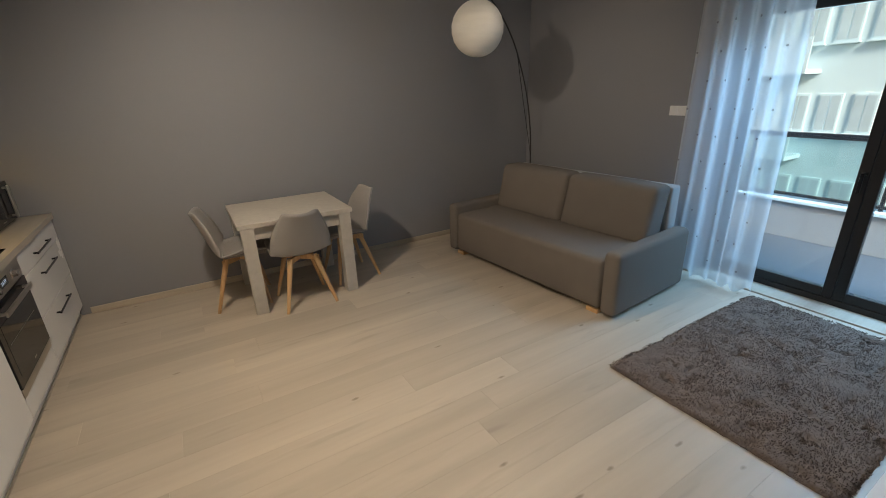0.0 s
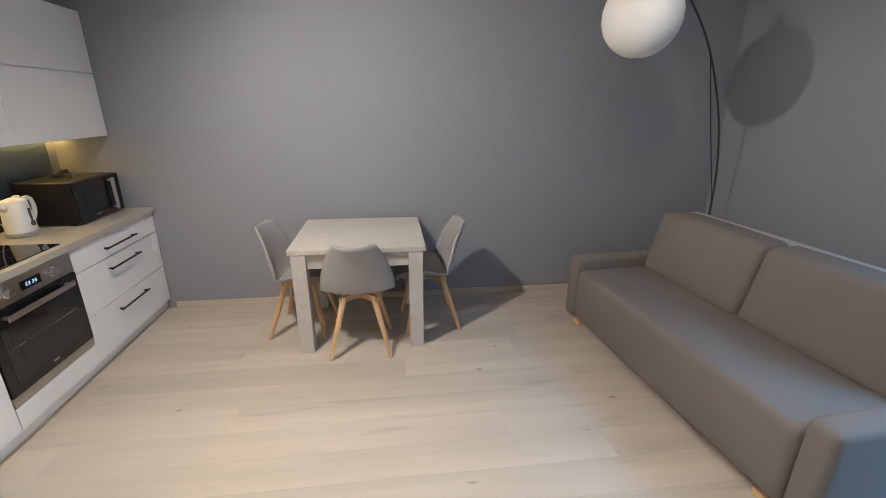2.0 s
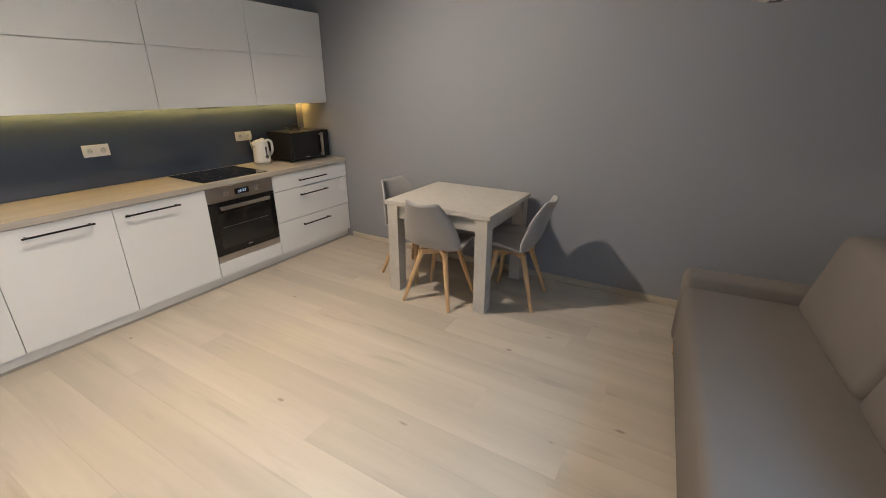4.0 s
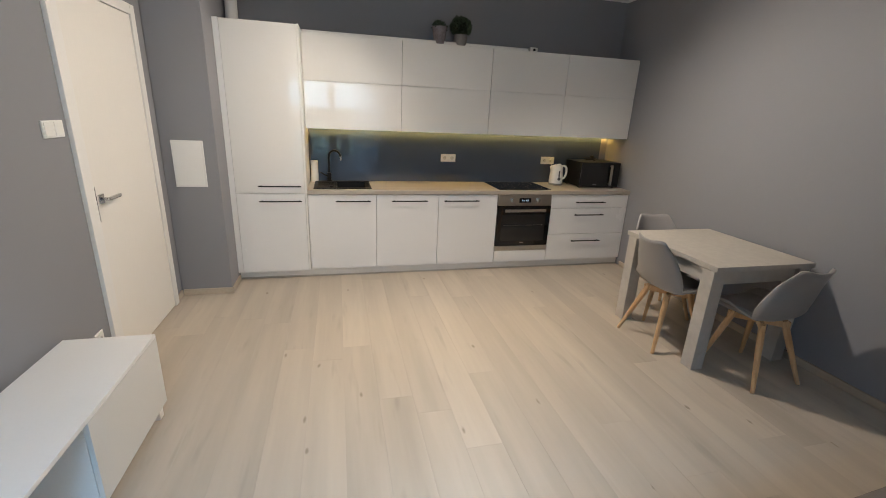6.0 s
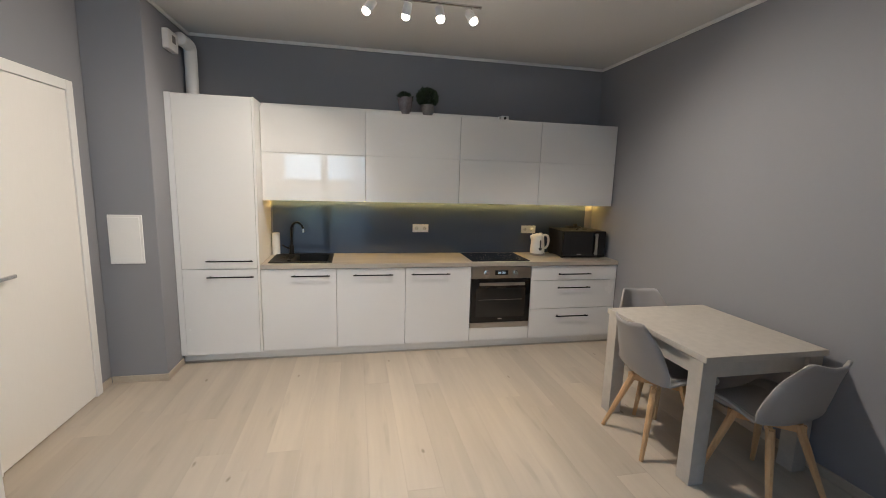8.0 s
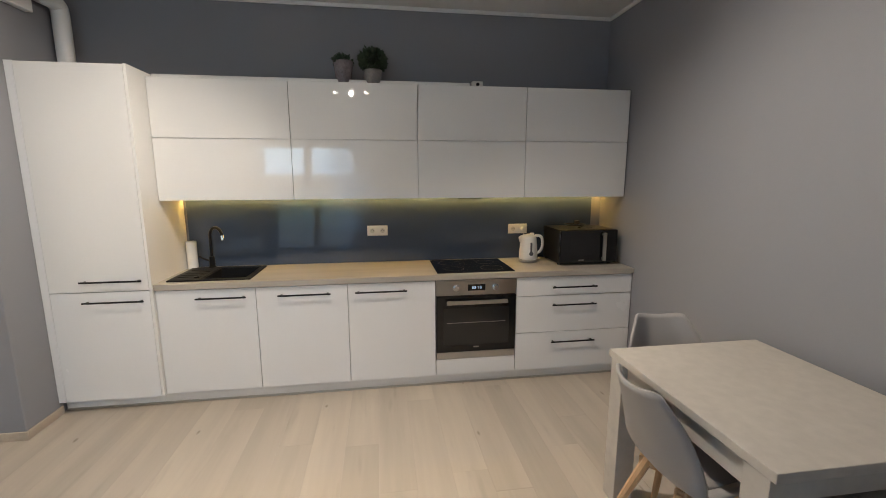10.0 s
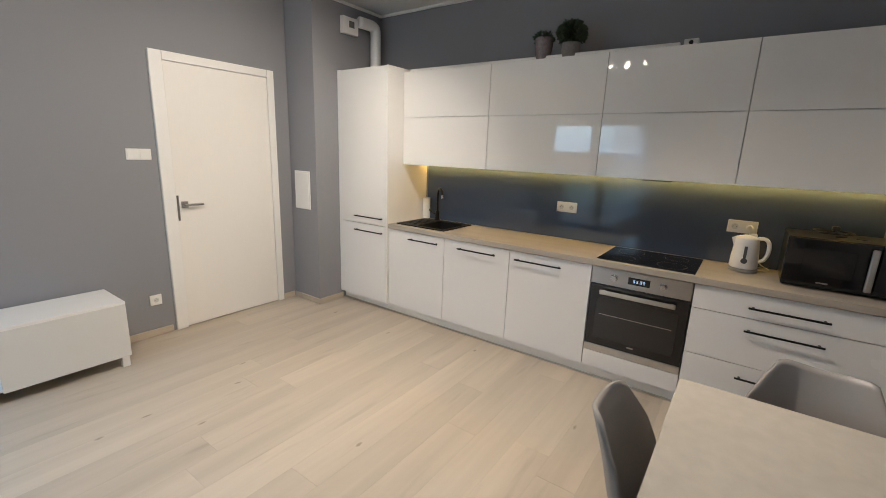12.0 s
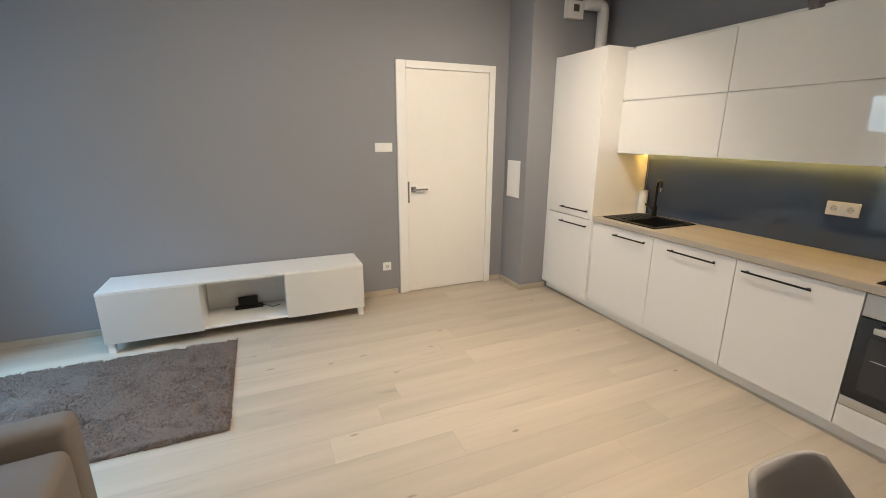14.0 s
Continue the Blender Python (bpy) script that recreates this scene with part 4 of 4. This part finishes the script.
part("cord", tube(smooth_line([(3.785, 4.55, 0.03), (3.783, 4.55, 0.5), (3.765, 4.542, 0.86), (3.66, 4.49, 1.15), (3.53, 4.43, 1.50), (3.37, 4.356, 1.95)], 5), 0.0035, sides=6), M_BLACKPLASTIC, lamp)
bm = bmesh.new()
NS, NR = 64, 48
rings = []
for i in range(NR + 1):
    a = math.pi * (0.04 + 0.92 * i / NR)
    wave = 1 - 0.013 * abs(math.sin(a * 11))
    rings.append([bm.verts.new((GX + GR * wave * math.sin(a) * math.cos(q), GY + GR * wave * math.sin(a) * math.sin(q), GZ + GR * math.cos(a))) for q in (2 * math.pi * k / NS for k in range(NS))])
for a, b in zip(rings, rings[1:]):
    for k in range(NS):
        bm.faces.new((a[k], b[k], b[(k + 1) % NS], a[(k + 1) % NS]))
part("shade", bm, M_PAPER, lamp, "round white ribbed paper shade", smooth=True)
part("holder", tube([(2.66, 4.03, 2.37), (GX, GY, 2.33), (GX, GY, 2.24)], 0.018, sides=12), M_BLACK, lamp)


# ---- tv bench ----
tv = thing("tv_bench", 2.15, 0.69, 0, "long low white tv bench with two doors and an open middle", "tv bench")
BX0, BX1, BY0, BY1, BZ0, BZ1 = 1.226, 3.078, 0.492, 0.880, 0.085, 0.468
part("top_panel", box(BX0, BX1, BY0, BY1, BZ1 - 0.018, BZ1, 0.0015), M_CARCASS, tv)
part("bottom_panel", box(BX0, BX1, BY0, BY1 - 0.018, BZ0, BZ0 + 0.018, 0.0015), M_CARCASS, tv)
part("back_panel", box(BX0 + 0.018, BX1 - 0.018, BY0, BY0 + 0.008, BZ0 + 0.018, BZ1 - 0.018), M_CARCASS, tv)
for x in (BX0, 1.836, 2.452, BX1 - 0.018):
    part("side_panel", box(x, x + 0.018, BY0 + (0.0085 if 1.5 < x < 2.9 else 0), BY1 - 0.019, BZ0 + 0.0185, BZ1 - 0.0185, 0.001, 1), M_CARCASS, tv)
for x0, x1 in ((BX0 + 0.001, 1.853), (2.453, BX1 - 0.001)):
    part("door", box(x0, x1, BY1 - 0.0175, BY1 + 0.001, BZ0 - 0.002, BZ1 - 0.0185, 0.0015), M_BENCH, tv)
for x in (BX0 + 0.008, 2.13, BX1 - 0.053):
    for y in (BY0 + 0.04, BY1 - 0.066):
        if x == 2.13 and y > 0.6:
            continue
        part("leg", box(x, x + 0.045, y, y + 0.045, 0, BZ0 - 0.0005, 0.004), M_PLASTIC, tv)
rt = thing("router", 2.14, 0.60, BZ0 + 0.018, "small black router box standing on a flat tray", "router")
part("case", box(2.075, 2.225, 0.535, 0.562, BZ0 + 0.032, BZ0 + 0.112, 0.004), M_BLACKPLASTIC, rt)
part("tray", box(2.035, 2.255, 0.515, 0.60, BZ0 + 0.0185, BZ0 + 0.031, 0.003), M_BLACKPLASTIC, rt)
part("cable", tube(smooth_line([(1.90, 0.60, BZ0 + 0.022), (1.96, 0.63, BZ0 + 0.022), (2.0, 0.59, BZ0 + 0.024), (2.07, 0.572, BZ0 + 0.04)], 5), 0.003, sides=6), M_BLACKPLASTIC, rt)


# ---- rug ----
RX0, RX1, RY0, RY1 = 2.235, 3.90, 0.975, 2.09
rug = thing("rug", (RX0 + RX1) / 2, (RY0 + RY1) / 2, 0, "taupe shaggy deep-pile rug on the oak floor", "rug")
nx, ny = 150, 105
bm = bmesh.new()
grid = []
rnd = random.Random(11)


def pile(x, y):
    dent = max(0, noise.noise(Vector((x * 11 + y * 5, y * 17, 9.0))) - 0.22)
    return max(0.004, 0.020 + 0.006 * noise.noise(Vector((x * 9, y * 9, 2.0))) + 0.004 * noise.noise(Vector((x * 34, y * 34, 5.0))) - 0.075 * dent)


for i in range(nx + 1):
    row = []
    for j in range(ny + 1):
        x, y = RX0 + (RX1 - RX0) * i / nx, RY0 + (RY1 - RY0) * j / ny
        e = min(i, nx - i, j, ny - j)
        if e == 0:
            x += 0.006 * noise.noise(Vector((x * 40, y * 40, 1)))
            y += 0.006 * noise.noise(Vector((x * 40, y * 40, 7)))
        row.append(bm.verts.new((x, y, 0.002 if e == 0 else pile(x, y) * (0.75 if e == 1 else 1))))
    grid.append(row)
for i in range(nx):
    for j in range(ny):
        bm.faces.new((grid[i][j], grid[i + 1][j], grid[i + 1][j + 1], grid[i][j + 1]))
part("backing", bm, M_RUG, rug, smooth=True)
verts, faces = [], []
for _ in range(34000):
    x, y = rnd.uniform(RX0 - 0.004, RX1 + 0.004), rnd.uniform(RY0 - 0.004, RY1 + 0.004)
    z = max(0.004, pile(x, y) - 0.004)
    lean = noise.noise_vector(Vector((x * 5, y * 5, 3.0)))
    d = Vector((lean.x * 1.5 + rnd.uniform(-.5, .5), lean.y * 1.5 + rnd.uniform(-.5, .5), rnd.uniform(0.5, 1.0))).normalized() * rnd.uniform(0.008, 0.015)
    a = rnd.uniform(0, 6.28)
    w = 0.0045
    s = Vector((math.cos(a) * w, math.sin(a) * w, 0))
    q = Vector((-math.sin(a) * w, math.cos(a) * w, 0))
    p = Vector((x, y, z))
    k = len(verts)
    verts += [p - s, p + s - q * .5, p + s * .2 + q, p + d]
    faces += [(k, k + 1, k + 3), (k + 1, k + 2, k + 3), (k + 2, k, k + 3)]
me = bpy.data.meshes.new("shag")
me.from_pydata([v - WORLD[rug.name] for v in verts], [], faces)
me.materials.append(M_RUG)
po = new("shag", me)
po.parent = rug
tagged(po, "deep taupe yarn tufts", kind="stuff")


# ---- curtain ----
cur = thing("curtain", 3.93, 2.5, 0.03, "white sheer voile curtain with small grey dots", "curtain")
CY0, CY1, CZ = 2.12, 2.83, 2.70


def fold(y, z):
    t = (y - CY0) / (CY1 - CY0)
    s = 0.75 + 0.25 * (1 - z / CZ)
    return 3.895 + s * (0.034 * math.sin(t * 39 + 0.5 * math.sin(z * 1.3)) + 0.018 * math.sin(t * 17 + 1.1)), y + 0.03 * (1 - z / CZ) * math.sin(t * 9) + 0.05 * (t - 0.5) * (1 - z / CZ)


bm = bmesh.new()
ny, nz = 150, 26
grid = []
for i in range(ny + 1):
    row = []
    for k in range(nz + 1):
        z = 0.025 + 0.02 * math.sin(i * 0.31) * (1 if k == 0 else 0) + (CZ - 0.03) * k / nz
        x, y = fold(CY0 + (CY1 - CY0) * i / ny, z)
        row.append(bm.verts.new((x, y, z)))
    grid.append(row)
for i in range(ny):
    for k in range(nz):
        bm.faces.new((grid[i][k], grid[i + 1][k], grid[i + 1][k + 1], grid[i][k + 1]))
part("voile", bm, M_VOILE, cur, smooth=True)
for r in range(12):
    for c in range(6):
        y = CY0 + 0.08 + 0.145 * c + (0.07 if r % 2 else 0)
        z = 0.18 + 0.205 * r
        if y > CY1 - 0.03:
            continue
        x, yy = fold(y, z)
        bm = bmesh.new()
        o = Vector((x - 0.004, yy, z))
        tube([o, o + Vector((0.0015, 0, 0))], 0.0085, bm=bm, sides=8)
        part("dot", bm, M_DOT, cur)
rail = thing("curtain_rail", 3.9, 1.9, 2.72, "white ceiling curtain rail", "curtain rail")
part("track", box(3.875, 3.915, 0.55, 3.0, 2.715, 2.745, 0.003), M_TRIM, rail)
for y in (0.7, 1.9, 2.9):
    part("bracket", box(3.885, 3.905, y, y + 0.03, 2.745, H - 0.0005), M_TRIM, rail)


# ---- ceiling spots ----
def spot_bar(SPOT_X, heads, label):
    bar = thing("ceiling_spotlight", SPOT_X, 2.72, SPOT_Z, label, "spotlight", "ceiling spotlight bars")
    BZ = SPOT_Z + 0.085
    part("rail", tube([(SPOT_X, 2.33, BZ), (SPOT_X, 3.13, BZ)], 0.0095, sides=12), M_CHROME, bar)
    part("ceiling_cup", lathe([(0.055, 0), (0.06, 0.004), (0.06, 0.024), (0.058, 0.0255)], SPOT_X, 2.73, H - 0.026), M_CHROME, bar)
    part("stem", tube([(SPOT_X, 2.73, BZ), (SPOT_X, 2.73, H - 0.02)], 0.008, sides=10), M_CHROME, bar)
    for y, aim, gain, beam in heads:
        d = (Vector(aim) - Vector((SPOT_X, y, SPOT_Z))).normalized()
        piv = Vector((SPOT_X, y, SPOT_Z + 0.02))
        part("joint", tube([(SPOT_X, y, BZ), (SPOT_X, y, SPOT_Z + 0.03)], 0.006, sides=8), M_CHROME, bar)
        hd = part("lamp_head", tube([piv - d * 0.045, piv - d * 0.04, piv + d * 0.03, piv + d * 0.034], [0.022, 0.028, 0.032, 0.030], sides=20), M_PLASTIC, bar, "white cylindrical lamp head")
        part("bulb", tube([piv + d * 0.0345, piv + d * 0.045, piv + d * 0.055, piv + d * 0.061, piv + d * 0.063], [0.026, 0.027, 0.023, 0.013, 0.004], sides=20), M_BULB, hd, "glowing bulb")
        spot_lamp(piv + d * 0.09, Vector(aim), SPOT_WATTS * gain, beam)


spot_bar(SPOT_BARS[0][0], SPOT_BARS[0][1], "four-head chrome spotlight bar with white heads, lit, near the kitchen")
spot_bar(SPOT_BARS[1][0], SPOT_BARS[1][1], "four-head chrome spotlight bar with white heads, lit, over the living area")


# ---- outside ----
structure("balcony_floor", box(XE + T, 6.1, -3.0, 6.5, -0.25, -0.05), M_BALCONY, "grey tiled balcony floor", "balcony")
par = thing("balcony_parapet", 5.95, 1.7, -0.05, "low white balcony wall with a glass railing", "parapet")
part("wall", box(5.86, 6.02, -3.0, 6.5, -0.049, 0.34), M_PARAPET, par)
part("coping", box(5.83, 6.05, -3.0, 6.5, 0.341, 0.375, 0.004), M_RENDER, par)
part("top_rail", box(5.915, 5.965, -3.0, 6.5, 1.02, 1.075, 0.004), M_ALU, par)
part("bottom_rail", box(5.92, 5.96, -3.0, 6.5, 0.40, 0.43, 0.003), M_ALU, par)
for y in (-2.85, -1.65, -0.45, 0.75, 1.95, 3.15, 4.35, 5.55):
    part("post", box(5.925, 5.955, y, y + 0.03, 0.376, 1.019), M_ALU, par)
for y in (-2.81, -1.61, -0.41, 0.79, 1.99, 3.19, 4.39):
    part("glass_panel", box(5.936, 5.944, y, y + 1.14, 0.432, 1.018), M_RAILGLASS, par, "tinted glass panel")
structure("ground", box(-400, 400, -400, 400, -9.2, -9.0), M_GROUND, "grey street ground far below", "ground")
FX = 20.9
house = thing("apartment_building", FX, 4, -9.0, "white rendered apartment building across the street", "building")
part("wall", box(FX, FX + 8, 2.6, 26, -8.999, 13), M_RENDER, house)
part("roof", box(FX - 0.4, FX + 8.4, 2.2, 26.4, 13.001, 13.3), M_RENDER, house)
for s in range(-3, 4):
    for k in range(1, 18):
        y, z = 0.98 * k + 2.23, 3.05 * s - 0.3
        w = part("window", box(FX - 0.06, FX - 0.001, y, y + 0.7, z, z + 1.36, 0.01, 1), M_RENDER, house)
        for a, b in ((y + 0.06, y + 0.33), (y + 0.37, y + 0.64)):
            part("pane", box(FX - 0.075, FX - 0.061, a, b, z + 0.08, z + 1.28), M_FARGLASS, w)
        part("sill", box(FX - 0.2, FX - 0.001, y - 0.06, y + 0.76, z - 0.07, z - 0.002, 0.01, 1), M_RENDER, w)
for s in (-2, -1, 0, 1, 2):
    b = part("balcony", box(FX - 1.3, FX - 0.001, 8.0, 11.2, 3.05 * s - 1.3, 3.05 * s - 1.15), M_RENDER, house)
    part("balcony_front", box(FX - 1.3, FX - 1.24, 8.0, 11.2, 3.05 * s - 1.149, 3.05 * s - 0.1), M_RENDER, b)


low = thing("apartment_building", 33, -14, -9.0, "lower pale house with a pitched roof across the street", "building")
part("wall", box(28, 38, -30, 2.0, -8.999, 0.6), M_RENDER, low)
bm = bmesh.new()
v = [bm.verts.new(p) for p in ((27.6, -30.4, 0.601), (38.4, -30.4, 0.601), (38.4, 2.4, 0.601), (27.6, 2.4, 0.601), (33, -30.4, 3.2), (33, 2.4, 3.2))]
for q in ((0, 3, 2, 1), (0, 4, 5, 3), (1, 2, 5, 4), (0, 1, 4), (2, 3, 5)):
    bm.faces.new([v[k] for k in q])
part("roof", bm, mat("grey_roof_tile", (0.16, 0.15, 0.15), 0.7, vary=0.2), low)


# ---- floor planks ----
fl = structure("floor", box(XW - T, XE + T - 0.002, YS - T, YN + T, -0.16, -0.013), M_SUB, "pale oak plank floor with scattered knots", "floor")
rnd = random.Random(4)
PW, y = 0.192, YS - 0.03
lens = [1.83, 2.2]
cache = {}
while y < YN:
    x = XW - rnd.uniform(0.0, 1.6)
    y1 = min(y + PW, YN - 0.001)
    while x < XE + 0.001:
        L = rnd.choice(lens)
        a, b = max(x, XW), min(x + L, XE + 0.001)
        if b - a > 0.02:
            key = (round(b - a, 3), round(y1 - y, 3))
            if key not in cache:
                bm = box(0, key[0] - 0.0004, 0, key[1] - 0.0004, -0.0125, 0.0, 0.0002, 1)
                me = bpy.data.meshes.new("plank")
                bm.to_mesh(me)
                bm.free()
                me.materials.append(M_FLOOR)
                cache[key] = me
            ob = new("plank", cache[key])
            ob.parent = fl
            ob.location = (a, y, 0)
        x += L
    y += PW
